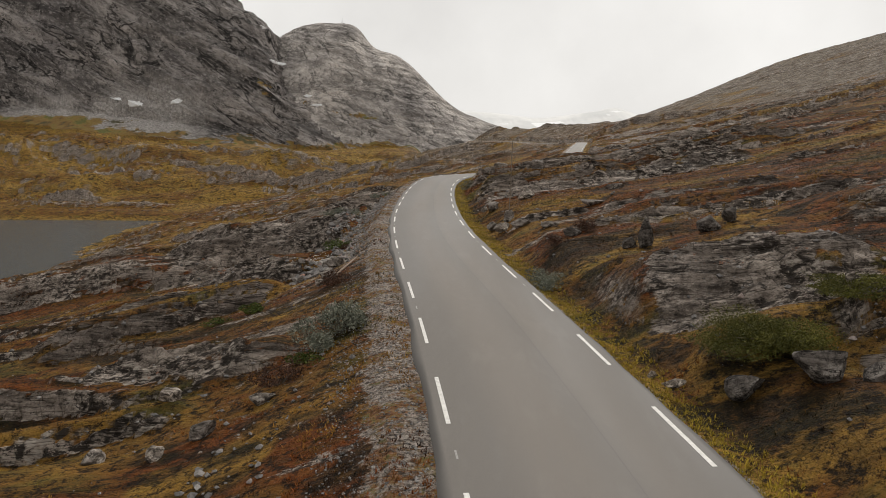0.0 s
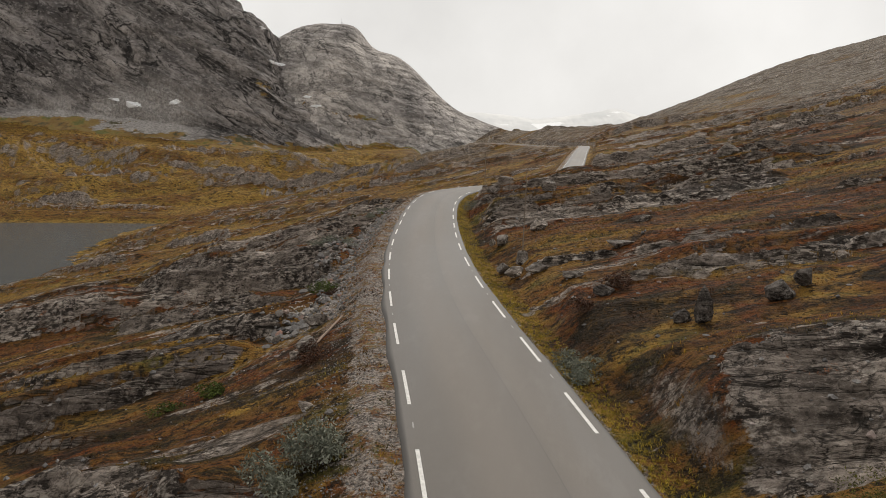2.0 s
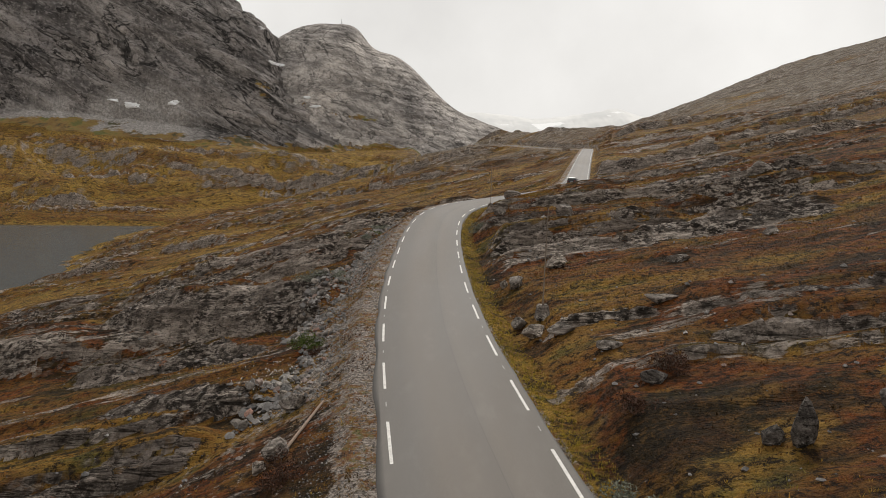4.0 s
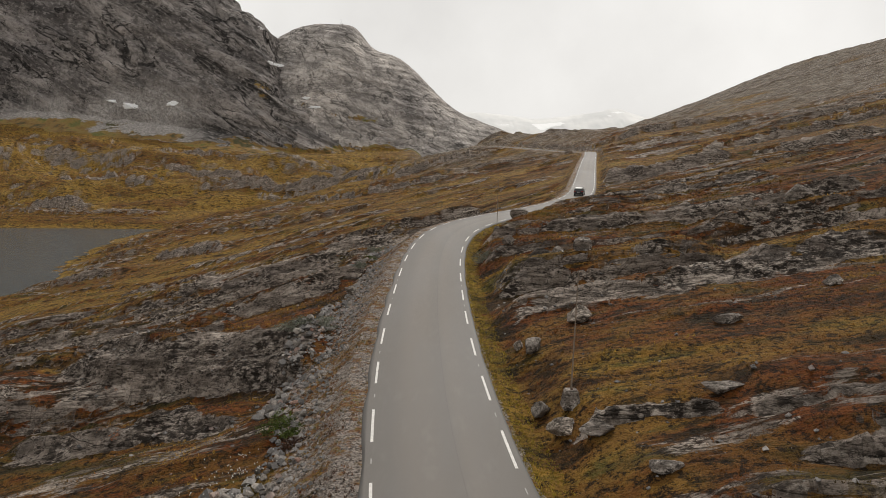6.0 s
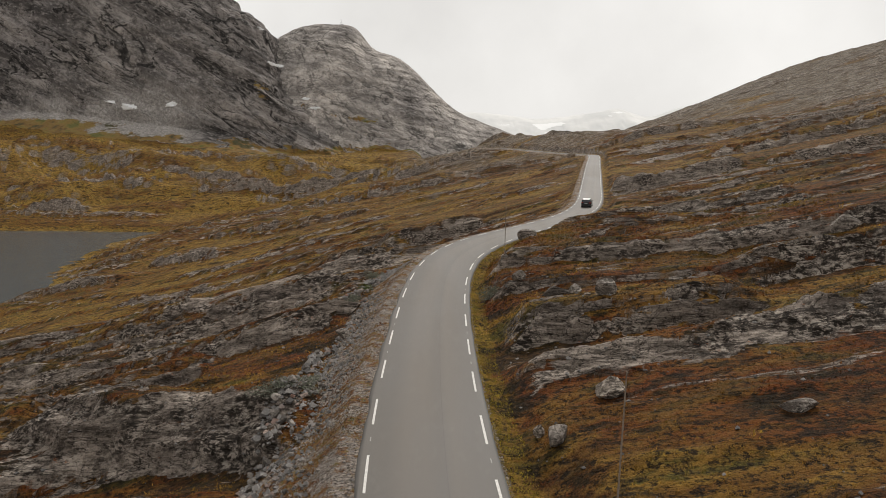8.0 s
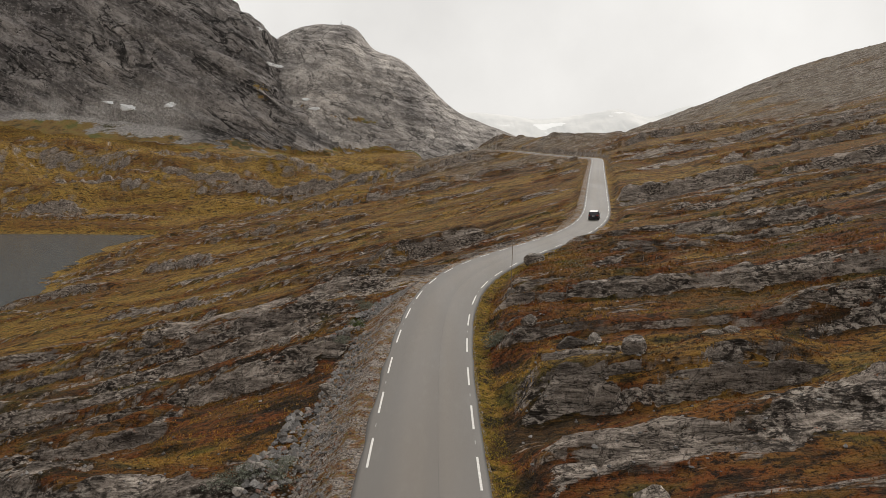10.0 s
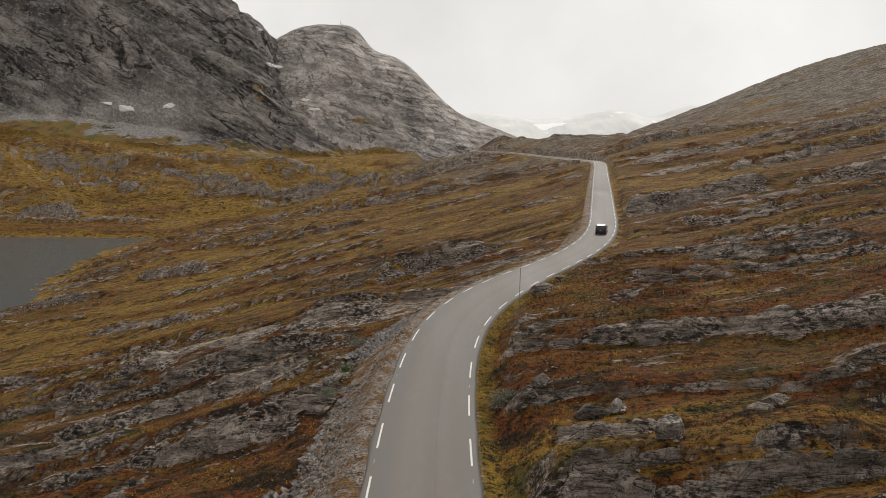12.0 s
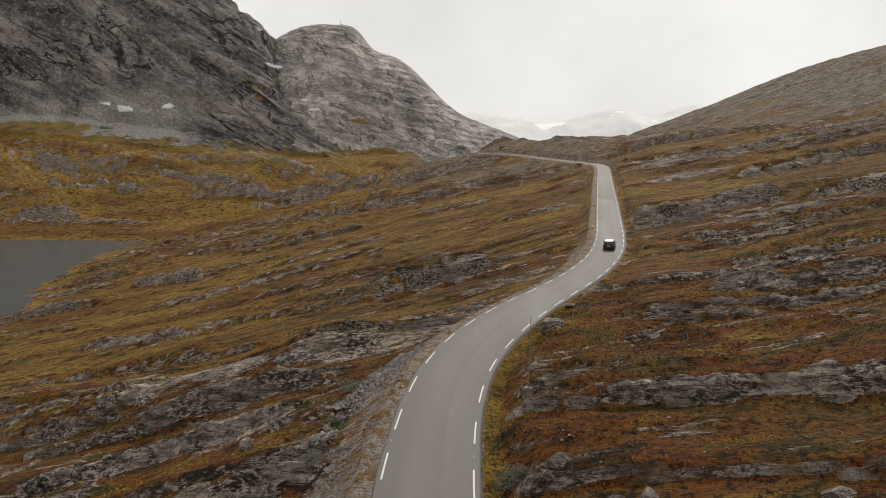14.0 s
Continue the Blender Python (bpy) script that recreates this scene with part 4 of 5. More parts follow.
boulder(20.0, 56.0, (1.2, 0.9, 0.55), MAT_BOULDER, "grey boulder in orange heath", 0)
boulder(13.0, 52.5, (1.5, 0.9, 0.5), MAT_BOULDER, "low grey rock in orange heath", 0)
boulder(-14.5, 92.0, (1.5, 1.1, 0.8), MAT_BOULDER, "grey boulder on the hillside", 0)
boulder(-22.0, 112.0, (1.6, 1.2, 0.8), MAT_BOULDER, "grey boulder on the hillside", 20)
boulder(-40.0, 126.0, (2.0, 1.5, 1.0), MAT_BOULDER, "grey boulder on the hillside", 0)
boulder(13.0, 118.5, (2.2, 1.3, 0.5), MAT_BOULDER, "grey rock beside the road bend", 20)
boulder(8.5, 104.5, (2.8, 1.8, 1.2), MAT_BOULDER, "cracked grey rock beside the road bend", 35)


def scatter(count, y0, y1, spread, seed):
    """Random places on both sides of the road, denser near it."""
    rng = np.random.default_rng(seed)
    y = y0 + (y1 - y0) * rng.random(count) ** 0.9
    off = line_half(y) + 0.6 + spread * rng.random(count) ** 1.4
    side = np.where(rng.random(count) < 0.5, -1, 1)
    return rng, road_x(y) + side * off, y, off, side


def small_stones(name, x, y, size, material, label, sink=0.3, parent=None):
    """Many loose stones in one mesh: dented octahedra."""
    rng = np.random.default_rng(len(x) + 5)
    n = len(x)
    base = np.array([(1, 0, 0), (0, 1, 0), (-1, 0, 0), (0, -1, 0), (0, 0, 1), (0, 0, -1), (0.7, 0.7, 0.45), (-0.7, 0.6, 0.5)], float)
    tri = np.array([(0, 6, 4), (6, 1, 4), (1, 7, 4), (7, 2, 4), (2, 3, 4), (3, 0, 4), (0, 1, 6), (1, 2, 7), (1, 0, 5), (2, 1, 5), (3, 2, 5), (0, 3, 5)])
    v = base[None] * (0.65 + 0.6 * rng.random((n, 8, 1))) * 0.5
    ang = rng.random(n) * 6.283
    c, s = np.cos(ang)[:, None], np.sin(ang)[:, None]
    vx, vy, vz = v[..., 0] * (0.8 + 0.6 * rng.random((n, 1))), v[..., 1] * 0.85, v[..., 2] * (0.6 + 0.4 * rng.random((n, 1)))
    z = terrain(x, y)[0]
    w = np.stack([(vx * c - vy * s) * size[:, None] + x[:, None], (vx * s + vy * c) * size[:, None] + y[:, None], (vz + sink * 0.4) * size[:, None] + z[:, None]], -1)
    f = (tri[None] + 8 * np.arange(n)[:, None, None]).reshape(-1, 3)
    ob = soup(name, w.reshape(-1, 3), f, material, parent)
    if parent is None:
        tagged(ob, label, "stones", kind="stuff")
    return ob


MAT_FILL = stone_material("rockfill_stone", [(0.0, (0.05, 0.046, 0.043)), (0.5, (0.18, 0.167, 0.155)), (0.9, (0.36, 0.335, 0.31)), (1.0, (0.30, 0.17, 0.12))])
MAT_PEBBLE = stone_material("shoulder_gravel", [(0.0, (0.05, 0.046, 0.042)), (0.5, (0.17, 0.158, 0.146)), (1.0, (0.42, 0.40, 0.37))])


def build_rockfill():
    """Blasted stone under the road's left shoulder: the nearest pieces one by one, the rest joined."""
    rng = np.random.default_rng(11)
    n = 8200
    y = 12 + 135 * rng.random(n) ** 0.95
    out = 1.0 + 4.6 * rng.random(n) ** 0.75
    keep = (vnoise(y / 7.0, out / 2.5, 3) > 0.38) & (rng.random(n) < 0.25 + 0.75 * step(26, 44, y))
    y, out = y[keep], out[keep]
    x = road_x(y) - line_half(y) - 0.5 - out
    size = (0.065 + 0.066 * out) * (0.45 + 1.2 * rng.random(len(y)) ** 2.2) * (0.45 + 0.55 * step(24, 46, y))
    near = (y > 30) & (y < 96) & (size > 0.22)
    pick = np.zeros(len(y), bool)
    pick[rng.permutation(np.flatnonzero(near))[:290]] = True
    ob = small_stones("rockfill", x[~pick], y[~pick], size[~pick], MAT_FILL, "grey blasted rockfill below the road shoulder")
    shapes = []
    for k in range(7):
        bm = stone_shape(500 + k, 2, 11, 0.12)
        me = bpy.data.meshes.new("stone")
        bm.to_mesh(me)
        bm.free()
        me.materials.append(MAT_BLOCK)
        shapes.append(me)
    z = terrain(x[pick], y[pick])[0]
    for k, (px, py, pz, s) in enumerate(zip(x[pick], y[pick], z, size[pick])):
        st = new("stone", shapes[k % 7])
        st.parent = ob
        st.matrix_world = pose(px, py, pz - 0.03, rng.uniform(-25, 25), rng.uniform(-25, 25), rng.uniform(0, 360)) @ Matrix.Diagonal((s, s * 0.8, s * 0.75, 1))
    return ob


def block_material():
    m = Mat("rockfill_block")
    c = m.ramp(m.obrandom(), [(0.0, (0.08, 0.071, 0.063)), (0.5, (0.19, 0.168, 0.148)), (0.92, (0.36, 0.322, 0.285)), (1.0, (0.36, 0.2, 0.15))])
    c = m.mix(m.ramp(m.noise(5, 5, 0.7), [(0.4, 0.7), (0.52, 0.0)]), c, (0.05, 0.046, 0.043))
    m.bump(m.noise(8, 5, 0.7), 0.5, 0.05)
    return m.done(c, 0.92, spec=0.15)


MAT_BLOCK = block_material()
build_rockfill()


def build_gravel():
    rng = np.random.default_rng(21)
    n = 9000
    y = 6 + 80 * rng.random(n) ** 1.3
    out = 0.42 + 2.6 * rng.random(n)
    x = road_x(y) - line_half(y) - out
    small_stones("shoulder_gravel", x, y, 0.025 + 0.07 * rng.random(n) ** 2.5, MAT_PEBBLE, "loose grey gravel along the road shoulder")
    n = 12000
    y = 8 + 110 * rng.random(n)
    x = road_x(y) + (rng.random(n) - 0.5) * 2 * (8 + 26 * rng.random(n))
    z, rock, lush, grav, _, _ = terrain(x, y)
    ok = (np.abs(x - road_x(y)) > 4.2) & ((rock > 0.25) | (rng.random(n) < 0.18))
    small_stones("loose_stones", x[ok], y[ok], 0.05 + 0.24 * rng.random(ok.sum()) ** 4, MAT_FILL, "scattered grey stones on slabs and heath")


build_gravel()


# ---- heath plants ----
def blades(name, x, y, z, size, material, label, seed, count=4, lean=0.7):
    """Clumps of thin leaning blades in one mesh."""
    rng = np.random.default_rng(seed)
    n = len(x)
    ang = rng.random((n, count)) * 6.283
    tilt = 0.3 + lean * rng.random((n, count))
    dx, dy = np.cos(ang), np.sin(ang)
    h = size[:, None] * (0.6 + 0.5 * rng.random((n, count)))
    w = size[:, None] * 0.15
    bx, by, bz = x[:, None] + dx * size[:, None] * 0.15, y[:, None] + dy * size[:, None] * 0.15, z[:, None] - 0.03 + 0 * h
    p0 = np.stack([bx - dy * w, by + dx * w, bz], -1)
    p1 = np.stack([bx + dy * w, by - dx * w, bz], -1)
    p2 = np.stack([bx + dx * h * tilt, by + dy * h * tilt, bz + h], -1)
    v = np.stack([p0, p1, p2], 2).reshape(-1, 3)
    return tagged(soup(name, v, np.arange(len(v)).reshape(-1, 3), material), label, "heath plants", kind="stuff")


def build_tufts():
    """Grass and heather tufts on the heath, and the yellow-green grass of the right verge."""
    rng, x, y, off, side = scatter(100000, 6, 118, 34, 31)
    z, rock, lush, grav, _, _ = terrain(x, y)
    ok = (rock < 0.45) & (grav < 0.35) & (off > line_half(y) + 0.5) & (fbm(x / 3.0, y / 2.2, 3, 140) > 0.42) & ((side < 0) | (off > line_half(y) + 1.5))
    size = (0.07 + 0.12 * rng.random(len(x)) ** 1.6) * (0.8 + 0.6 * step(40, 100, y))
    blades("heath_tufts", x[ok], y[ok], z[ok], size[ok], MAT_TUFT, "rust, ochre and olive tufts of autumn heath", 33)
    n = 9000
    y = 6 + 90 * rng.random(n) ** 1.2
    out = 0.55 + 3.0 * rng.random(n)
    x = road_x(y) - line_half(y) - out
    ok = fbm(x / 1.6, y / 2.6, 3, 142) > 0.5
    x, y = x[ok], y[ok]
    blades("shoulder_plants", x, y, terrain(x, y)[0], 0.05 + 0.10 * rng.random(len(x)), MAT_TUFT, "rust and olive plants growing in the shoulder gravel", 37)
    n = 17000
    y = 6 + 120 * rng.random(n) ** 1.2
    out = 0.40 + 1.2 * rng.random(n) ** 1.3
    x = road_x(y) + (line_half(y) + out) * np.sqrt(1 + road_slope(y) ** 2)
    z = terrain(x, y)[0]
    blades("verge_grass", x, y, z, 0.05 + 0.08 * rng.random(n), MAT_VERGE, "yellow-green grass along the road verge", 35)


MAT_VERGE = leaf_material("verge_grass", (0.22, 0.165, 0.02), (0.62, 0.44, 0.055))
build_tufts()


def leaf_cloud(count, radius, leaf, seed, flat=0.7, lobes=6):
    """Leaves in several uneven lobes, as small bent diamonds."""
    rng = np.random.default_rng(seed)
    cen = rng.normal(0, 1, (lobes, 3)) * [0.42, 0.42, 0.16] * radius + [0, 0, 0.55 * radius * flat]
    rad = radius * (0.35 + 0.3 * rng.random(lobes))
    k = rng.integers(0, lobes, count)
    d = rng.normal(0, 1, (count, 3))
    d /= np.linalg.norm(d, axis=1, keepdims=True)
    p = cen[k] + d * (rad[k] * (0.55 + 0.5 * rng.random(count)))[:, None] * [1, 1, flat]
    p[:, 2] = np.maximum(p[:, 2], 0.03)
    a = rng.normal(0, 1, (count, 3)) + d * 0.8
    a /= np.linalg.norm(a, axis=1, keepdims=True)
    b = np.cross(a, rng.normal(0, 1, (count, 3)))
    b /= np.linalg.norm(b, axis=1, keepdims=True)
    s = leaf * (0.6 + 0.8 * rng.random(count))[:, None]
    v = np.stack([p - a * s, p + b * s * 0.35, p + a * s, p - b * s * 0.35], 1).reshape(-1, 3)
    return v, np.arange(len(v)).reshape(-1, 4), cen


MAT_WILLOW = leaf_material("grey_willow_leaf", (0.11, 0.117, 0.09), (0.31, 0.318, 0.245))
MAT_GREEN = leaf_material("green_leaf", (0.03, 0.045, 0.01), (0.12, 0.15, 0.025))
MAT_JUNIPER = leaf_material("juniper_needle", (0.045, 0.050, 0.012), (0.20, 0.185, 0.036))
MAT_HEATHER = leaf_material("brown_heather", (0.035, 0.02, 0.013), (0.13, 0.06, 0.035))
MAT_TWIG = plain("twig_bark", (0.11, 0.085, 0.065), 0.9, grain=30)


def shrub(x, y, radius, mat, label, count=1500, leaf=0.055, flat=0.75, seed=1, lobes=7, category="shrub"):
    top = new("shrub")
    top.location = (x, y, float(height_at(x, y)[0]) - 0.03)
    v, f, cen = leaf_cloud(count, radius, leaf, seed, flat, lobes)
    soup("crown", v, f, mat, top)
    bm = bmesh.new()
    for c in cen:
        mid = Vector((c[0] * 0.4, c[1] * 0.4, c[2] * 0.55))
        rod(bm, (c[0] * 0.06, c[1] * 0.06, -0.05), mid, 0.022 * radius + 0.008, 0.014 * radius + 0.005, 6)
        rod(bm, mid, Vector(c), 0.014 * radius + 0.005, 0.005, 5)
    part("branch", bm, MAT_TWIG, top, "thin brown branches")
    return tagged(top, label, category, "shrubs on the heath")


shrub(-3.4, 24.0, 1.15, MAT_WILLOW, "grey-green willow shrub at the gravel shoulder's foot", 3200, 0.06, 0.75, 1, 10)
shrub(-4.1, 22.9, 0.8, MAT_WILLOW, "grey-green willow shrub beside a larger one", 1600, 0.06, 0.7, 2)
shrub(-4.6, 22.2, 0.5, MAT_GREEN, "small dark green bush in moss", 800, 0.05, 0.7, 3)
shrub(4.3, 30.6, 0.75, MAT_WILLOW, "low grey-green willow shrub beside the verge", 1600, 0.05, 0.6, 4)
shrub(4.6, 29.2, 0.8, MAT_WILLOW, "low grey-green willow shrub beside the verge", 1800, 0.05, 0.6, 5)
shrub(2.9, 79.4, 1.05, MAT_WILLOW, "round grey-green willow shrub beside the verge", 1900, 0.06, 0.75, 6)
shrub(8.7, 17.8, 1.55, MAT_JUNIPER, "broad mounded dark green juniper on a rock ledge", 42000, 0.03, 0.34, 7, 46)
shrub(11.4, 18.8, 1.1, MAT_JUNIPER, "low spreading green juniper beside a larger one", 16000, 0.03, 0.20, 8, 26)
shrub(-7.8, 49.6, 0.9, MAT_GREEN, "bright green bush below the rockfill", 1500, 0.055, 0.6, 9)
shrub(-6.9, 48.4, 0.6, MAT_GREEN, "bright green bush below the rockfill", 800, 0.055, 0.6, 10)
shrub(-9.3, 33.2, 0.7, MAT_GREEN, "bright green ferns under a dark ledge", 1100, 0.06, 0.5, 11)
shrub(-11.0, 32.6, 0.6, MAT_GREEN, "green plants under a dark ledge", 700, 0.05, 0.4, 12)
shrub(-8.4, 91.8, 0.9, MAT_GREEN, "dark green bush at the rockfill's foot", 1000, 0.06, 0.9, 13)
shrub(-8.2, 63.4, 1.2, MAT_WILLOW, "low grey willow mat in a hollow", 1800, 0.05, 0.35, 14)
shrub(-9.9, 62.6, 1.1, MAT_WILLOW, "low grey willow mat in a hollow", 1500, 0.05, 0.35, 15)
shrub(-8.4, 85.2, 0.7, MAT_WILLOW, "small grey willow on the rockfill", 900, 0.05, 0.7, 16)
shrub(-8.0, 100.5, 1.2, MAT_WILLOW, "spreading grey willow at the road bend", 1500, 0.06, 0.5, 17)
shrub(5.6, 34.4, 0.7, MAT_HEATHER, "brown heather bush in the heath", 1000, 0.05, 0.6, 18)
shrub(7.6, 37.2, 0.9, MAT_HEATHER, "dark brown heather bush", 1300, 0.05, 0.6, 19)
shrub(-5.2, 33.2, 0.9, MAT_HEATHER, "brown heather bush at the gravel's edge", 1300, 0.05, 0.6, 20)
shrub(-5.0, 20.6, 0.8, MAT_HEATHER, "reddish heather clump in grass", 1200, 0.05, 0.5, 21)
shrub(-6.6, 47.2, 0.5, MAT_HEATHER, "reddish heather clump on rockfill", 700, 0.05, 0.5, 22)


def build_cotton_grass():
    """White seed heads of cotton grass in the wet hollow."""
    rng = np.random.default_rng(77)
    n = 90
    x, y = -8.6 + rng.normal(0, 0.9, n), 46.0 + rng.normal(0, 1.3, n)
    z = height_at(x, y) + 0.18 + 0.12 * rng.random(n)
    o = np.array([(1, 0, 0), (0, 1, 0), (-1, 0, 0), (0, -1, 0), (0, 0, 1.3), (0, 0, -1.3)]) * 0.028
    v = (np.stack([x, y, z], -1)[:, None] + o[None]).reshape(-1, 3)
    t = np.array([(0, 1, 4), (1, 2, 4), (2, 3, 4), (3, 0, 4), (1, 0, 5), (2, 1, 5), (3, 2, 5), (0, 3, 5)])
    f = (t[None] + 6 * np.arange(n)[:, None, None]).reshape(-1, 3)
    ob = soup("cotton_grass", v, f, plain("cotton_white", (0.8, 0.79, 0.75), 0.9, bump=0))
    stem = np.stack([np.stack([x - 0.004, y, z], -1), np.stack([x + 0.004, y, z], -1), np.stack([x, y, z - 0.34], -1)], 1).reshape(-1, 3)
    soup("stems", stem, np.arange(len(stem)).reshape(-1, 3), MAT_GREEN, ob)
    tagged(ob, "white cotton grass heads in the wet heath hollow", "cotton grass", kind="stuff")


build_cotton_grass()


# ---- snow poles ----
def snow_pole(x, y, height, lean):
    top = new("snow_pole")
    top.matrix_world = pose(x, y, float(height_at(x, y)[0]) - 0.03)
    bm = bmesh.new()
    bmesh.ops.create_cone(bm, cap_ends=True, segments=4, radius1=0.52, radius2=0.36, depth=0.75, matrix=pose(0, 0, 0.36, 0, 0, 45))
    bmesh.ops.bevel(bm, geom=bm.edges[:], offset=0.05, segments=2, affect="EDGES")
    for v in bm.verts:
        v.co += 0.02 * Vector((noise.noise(v.co * 4), noise.noise(v.co * 5 + Vector((3, 0, 0))), 0))
    part("pedestal", bm, MAT_BOULDER, top, "tapered grey stone pedestal")
    bm = bmesh.new()
    rod(bm, (0, 0, 0.6), (lean * height, 0, height), 0.034, 0.02, 8)
    part("pole", bm, plain("weathered_wood", (0.30, 0.235, 0.18), 0.85, grain=14, amount=0.5), top, "thin weathered wooden pole")
    bm = bmesh.new()
    rod(bm, (lean * 0.7, 0, 0.69), (lean * 0.7, 0, 0.78), 0.06, 0.055, 8)
    part("socket", bm, plain("rusty_iron", (0.10, 0.055, 0.035), 0.7, 0.6, 25), top, "rusty iron socket")
    return tagged(top, "tall thin wooden snow pole on a stone pedestal", "snow pole", "snow poles along the road")


snow_pole(4.45, 46.3, 5.4, 0.035)
snow_pole(4.8, 88.4, 5.4, 0.02)


# ---- the car ----
def car_loft(bm, rows, close=True):
    """Rows: y and a ring of (x, z); joined into a closed hull."""
    rings = [[bm.verts.new((px, y, pz)) for px, pz in ring] for y, ring in rows]
    n = len(rings[0])
    for a, b in zip(rings, rings[1:]):
        for k in range(n):
            bm.faces.new((a[k], a[(k + 1) % n], b[(k + 1) % n], b[k]))
    if close:
        bm.faces.new(rings[0][::-1])
        bm.faces.new(rings[-1])


def ring(w, z0, z1, tuck=0.06):
    """A rounded section from z0 to z1, half width w."""
    h = z1 - z0
    half = [(w - tuck, z0), (w, z0 + 0.3 * h), (w, z0 + 0.7 * h), (w - tuck, z1)]
    return [(px, pz) for px, pz in half] + [(-px, pz) for px, pz in half[::-1]]


def build_car(y):
    """A dark compact SUV with a pale roof, standing on the road with its rear towards the start."""
    top = new("car")
    s = float(road_slope(y))
    grade = math.degrees(math.atan((float(road_z(y + 1)) - float(road_z(y - 1))) / 2))
    o = 0.35
    px, py, pz = road_row(y, [(o, crown(o, y) + 0.004)])[0]
    top.matrix_world = pose(px, py, pz, grade, 0, -math.degrees(math.atan(s)))
    paint = plain("dark_car_paint", (0.012, 0.012, 0.014), 0.25, 0.0, 3, 0.1, 0, 0.6)
    roofp = plain("white_roof_paint", (0.78, 0.77, 0.75), 0.3, 0.0, 3, 0.05, 0, 0.5)
    glass = plain("tinted_glass", (0.015, 0.017, 0.02), 0.08, 0.0, 3, 0.1, 0, 0.7)
    rubber = plain("tyre_rubber", (0.02, 0.02, 0.02), 0.9, grain=40)
    alloy = plain("alloy_rim", (0.4, 0.4, 0.41), 0.35, 0.9, 10, 0.1, 0)
    trim = plain("black_plastic", (0.025, 0.025, 0.025), 0.7, grain=30)
    red = plain("red_lamp_glass", (0.35, 0.012, 0.012), 0.2, grain=12, amount=0.2, bump=0, spec=0.6)
    white = plain("plate_white", (0.75, 0.75, 0.73), 0.5, grain=12, amount=0.05, bump=0)
    bm = bmesh.new()
    car_loft(bm, [(-2.16, ring(0.80, 0.42, 0.86)), (-2.12, ring(0.88, 0.34, 0.98)), (-1.9, ring(0.925, 0.30, 1.05)), (-0.8, ring(0.935, 0.27, 1.04)),
                  (0.6, ring(0.935, 0.27, 1.02)), (1.3, ring(0.925, 0.28, 0.99)), (1.9, ring(0.88, 0.32, 0.90)), (2.12, ring(0.78, 0.40, 0.74))])
    part("body", bm, paint, top, "glossy dark body")
    bm = bmesh.new()
    car_loft(bm, [(-2.0, ring(0.80, 1.02, 1.06, 0.02)), (-1.75, ring(0.77, 1.02, 1.50, 0.10)), (-0.6, ring(0.76, 1.02, 1.56, 0.10)), (0.2, ring(0.75, 1.02, 1.54, 0.10)), (1.1, ring(0.78, 0.98, 1.04, 0.03))])
    part("glasshouse", bm, glass, top, "dark tinted windows")
    bm = bmesh.new()
    car_loft(bm, [(-1.95, ring(0.62, 1.50, 1.55, 0.04)), (-1.7, ring(0.70, 1.50, 1.60, 0.06)), (-0.6, ring(0.70, 1.55, 1.645, 0.06)), (0.15, ring(0.68, 1.53, 1.61, 0.06)), (0.35, ring(0.62, 1.49, 1.54, 0.03))])
    roof = part("roof", bm, roofp, top, "pale white roof")
    for sx in (-1, 1):
        bm = bmesh.new()
        rod(bm, (sx * 0.66, -1.5, 1.655), (sx * 0.64, 0.0, 1.665), 0.018, 0.018, 6)
        part("roof_rail", bm, alloy, roof)
        for yy, zz in ((-1.95, 0), (0.25, 0)):
            bm = bmesh.new()
            rod(bm, (sx * 0.84, yy, 1.03), (sx * 0.68, yy + (0.28 if yy < 0 else -0.05), 1.56), 0.045, 0.04, 6)
            part("pillar", bm, paint, top)
        bm = bmesh.new()
        box(bm, (0.20, 0.10, 0.14), (sx * 1.02, 0.72, 1.08), 0.03)
        part("wing_mirror", bm, paint, top)
        bm = bmesh.new()
        box(bm, (0.34, 0.08, 0.15), (sx * 0.70, -2.12, 0.92), 0.03)
        part("tail_light", bm, red, top, "red rear lamp")
        bm = bmesh.new()
        box(bm, (0.36, 0.08, 0.12), (sx * 0.62, 2.04, 0.74), 0.03)
        part("headlight", bm, white, top)
        for yy in (-1.32, 1.32):
            bm = bmesh.new()
            bmesh.ops.create_cone(bm, cap_ends=True, segments=28, radius1=0.34, radius2=0.34, depth=0.22, matrix=pose(sx * 0.83, yy, 0.34, 0, 90, 0))
            bmesh.ops.bevel(bm, geom=[e for e in bm.edges if len(e.link_faces) == 2 and any(len(f.verts) > 4 for f in e.link_faces)], offset=0.03, segments=2, affect="EDGES")
            tyre = part("wheel", bm, rubber, top, "black tyre")
            bm = bmesh.new()
            bmesh.ops.create_cone(bm, cap_ends=True, segments=20, radius1=0.22, radius2=0.20, depth=0.03, matrix=pose(sx * 0.945, yy, 0.34, 0, 90 * sx, 0))
            part("rim", bm, alloy, tyre)
    bm = bmesh.new()
    box(bm, (1.70, 0.12, 0.26), (0, -2.15, 0.47), 0.04)
    part("rear_bumper", bm, trim, top)
    bm = bmesh.new()
    box(bm, (0.52, 0.02, 0.11), (0, -2.185, 0.78), 0.004)
    plate = part("number_plate", bm, white, top)
    for k in range(5):
        bm = bmesh.new()
        box(bm, (0.055, 0.006, 0.06), (-0.18 + 0.09 * k, -2.199, 0.78))
        part("dark_bar", bm, trim, plate)
    bm = bmesh.new()
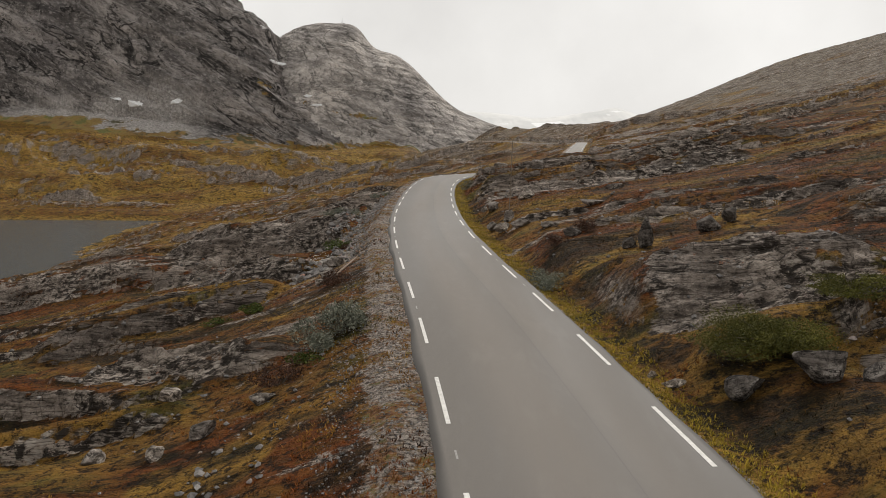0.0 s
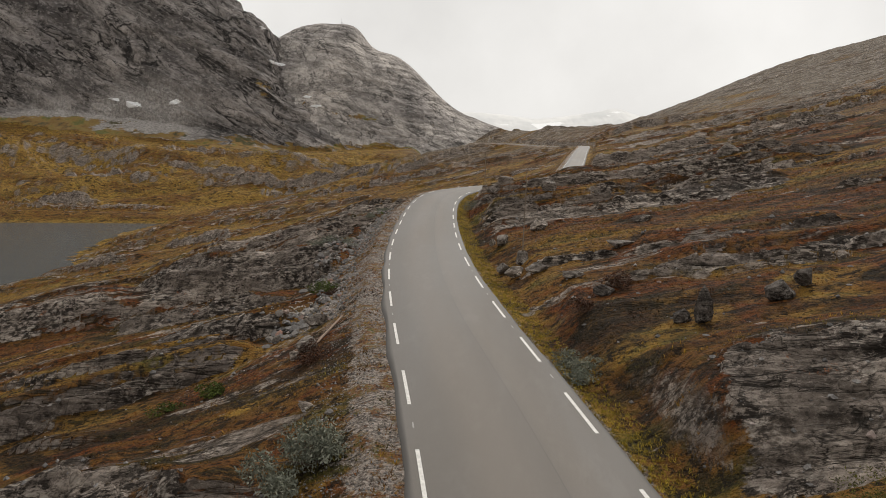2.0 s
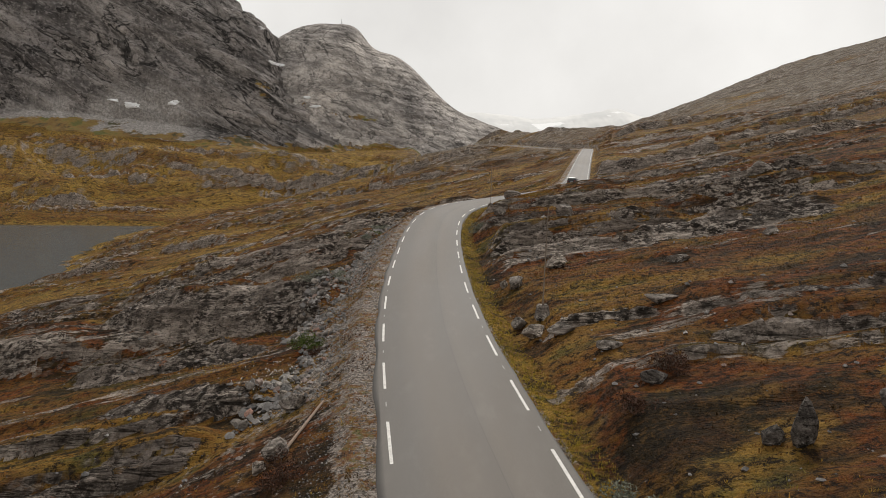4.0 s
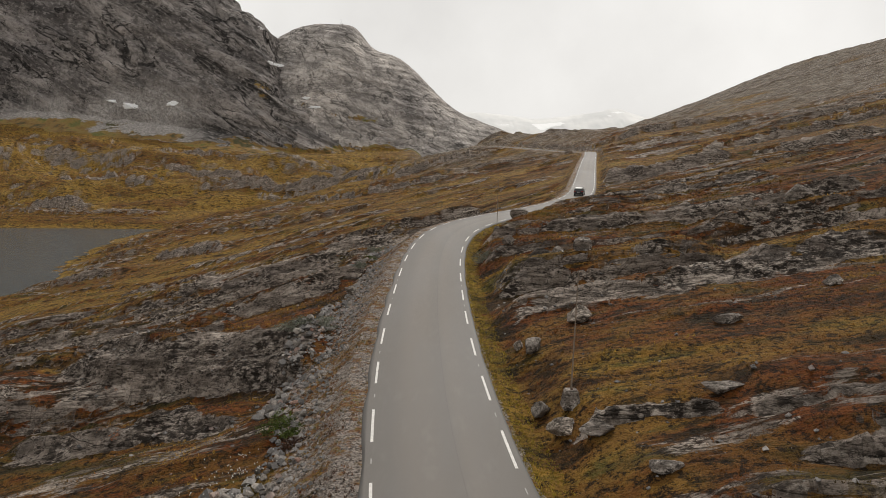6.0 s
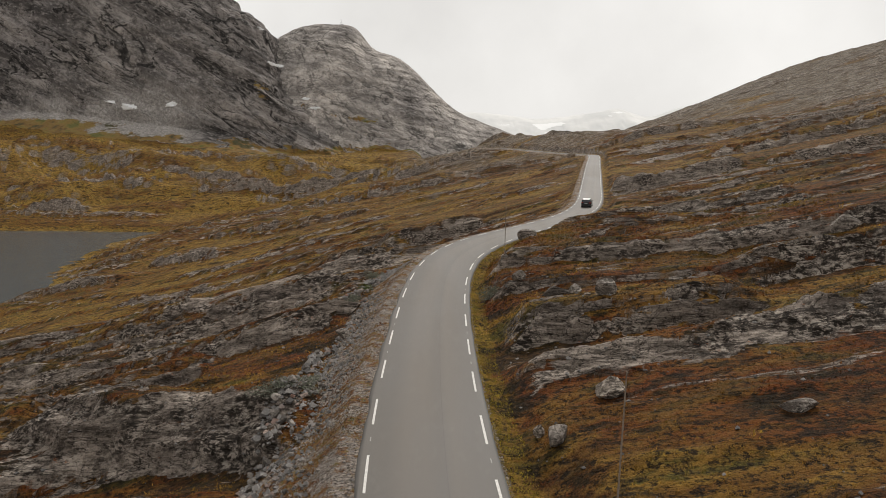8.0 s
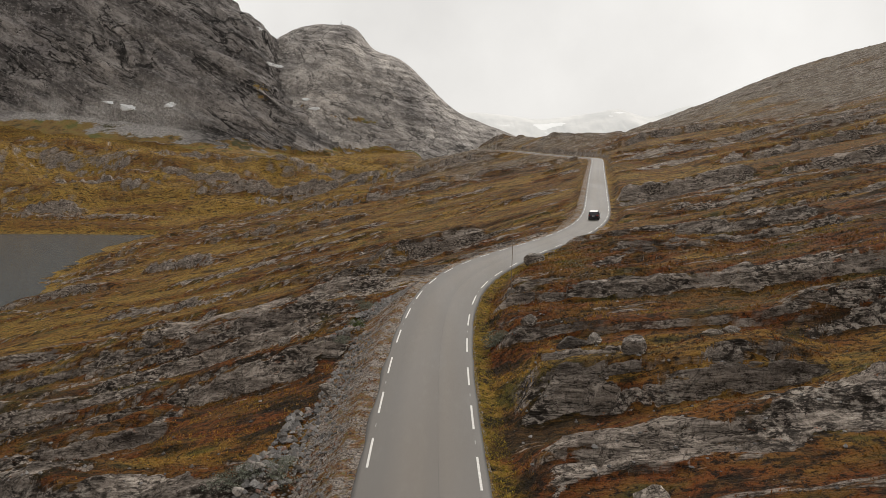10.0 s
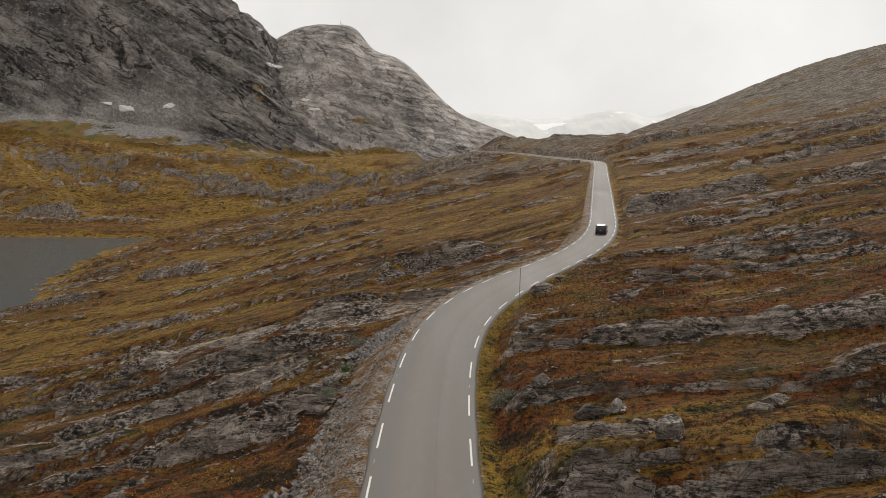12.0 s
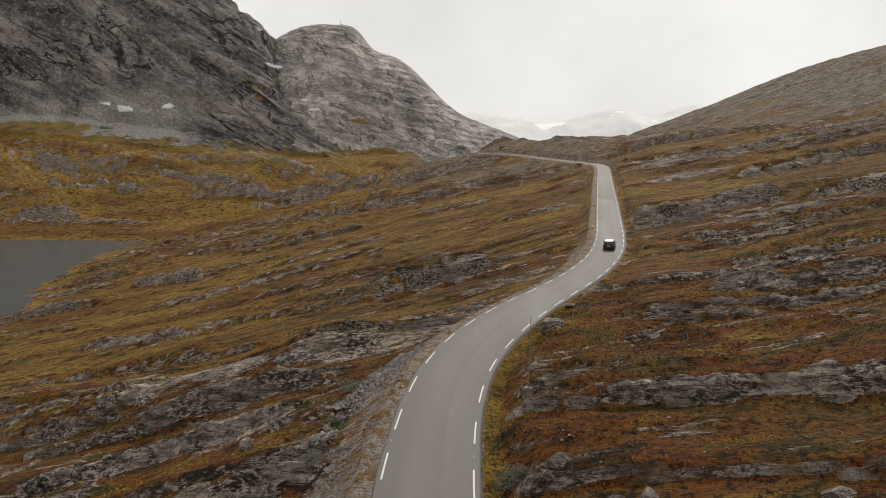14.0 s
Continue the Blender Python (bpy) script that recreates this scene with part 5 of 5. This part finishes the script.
    box(bm, (1.30, 0.03, 0.40), (0, -1.955, 1.27), 0.02, Matrix.Rotation(0, 3, "X"))
    bmesh.ops.rotate(bm, cent=(0, -1.95, 1.07), matrix=Matrix.Rotation(radians(-24), 3, "X"), verts=bm.verts)
    part("rear_window", bm, glass, top)
    return tagged(top, "dark compact SUV with a white roof on the road", "car")


build_car(161.0)


# ---- mast, snow, fallen stake ----
def build_mast():
    x, y = -204.0, 1438.0
    top = new("summit_mast")
    top.location = (x, y, float(height_at(x, y)[0]) - 1.0)
    grey = plain("galvanised_steel", (0.45, 0.45, 0.45), 0.5, 0.6, 2)
    bm = bmesh.new()
    rod(bm, (0, 0, 0), (0, 0, 13), 0.30, 0.14, 8)
    part("mast_pole", bm, grey, top, "thin steel mast")
    for k in range(3):
        a = k * 2.094
        bm = bmesh.new()
        rod(bm, (5 * math.cos(a), 5 * math.sin(a), 0), (0, 0, 9), 0.10, 0.10, 5)
        part("stay", bm, grey, top)
    bm = bmesh.new()
    box(bm, (4.0, 3.0, 3.0), (2.5, 0, 2.0), 0.1)
    part("equipment_hut", bm, plain("hut_grey", (0.25, 0.24, 0.23), 0.8, grain=1), top, "small grey hut")
    tagged(top, "small steel mast and hut on the rounded summit", "mast")


build_mast()


def snow_patch(x, y, w, h, seed):
    """A thin sheet of old snow lying on the rock face: w across, h up the face."""
    z0 = float(height_at(x, y)[0])
    n = 30
    bm = bmesh.new()
    rings = []
    for r in (1.0, 0.7, 0.35):
        a = np.arange(n) / n * 6.283
        rad = r * (1 + 1.3 * (fbm(1.7 * np.cos(a) + seed * 9.1, 1.7 * np.sin(a), 3, 9) - 0.5))
        px, target = x + rad * w * np.cos(a), z0 + rad * h * np.sin(a) + 0.35 * rad * w * np.cos(a) * (seed % 3 - 1) * 0.5
        lo, hi = np.full(n, y - 70.0), np.full(n, y + 70.0)
        for _ in range(18):
            mid = (lo + hi) / 2
            under = height_at(px, mid) < target
            lo, hi = np.where(under, mid, lo), np.where(under, hi, mid)
        rings.append([bm.verts.new((p, q - (0.2 if r == 1.0 else 1.6), t)) for p, q, t in zip(px, lo, target)])
    for p, q in zip(rings, rings[1:]):
        for k in range(n):
            bm.faces.new((p[k], p[(k + 1) % n], q[(k + 1) % n], q[k]))
    bm.faces.new(rings[-1])
    return tagged(part("snow_patch", bm, MAT_SNOW), "leftover white snow patch on the mountain rock", "snow patch", "snow patches on the mountains")


def fallen_stake(a, b):
    za, zb = float(height_at(*a)[0]) + 0.12, float(height_at(*b)[0]) + 0.12
    bm = bmesh.new()
    rod(bm, (a[0], a[1], za), (b[0], b[1], zb), 0.06, 0.045, 8)
    return tagged(part("fallen_stake", bm, plain("pale_dead_wood", (0.33, 0.24, 0.18), 0.85, grain=10, amount=0.4)), "pale dead wooden stake lying on the rockfill", "wooden stake")


fallen_stake((-5.6, 35.4), (-4.9, 38.6))

snow_patch(-513.9, 1166.4, 11, 5, 1)
snow_patch(-446.4, 1175.1, 8, 4.5, 2)
snow_patch(-547.6, 1178.8, 9, 2.5, 3)
snow_patch(-299.9, 1300.0, 9, 5, 4)
snow_patch(-323.8, 1353.1, 8, 4, 5)
snow_patch(-240.3, 1248.9, 7, 2.5, 6)
snow_patch(-223.4, 1237.3, 9, 2.5, 7)
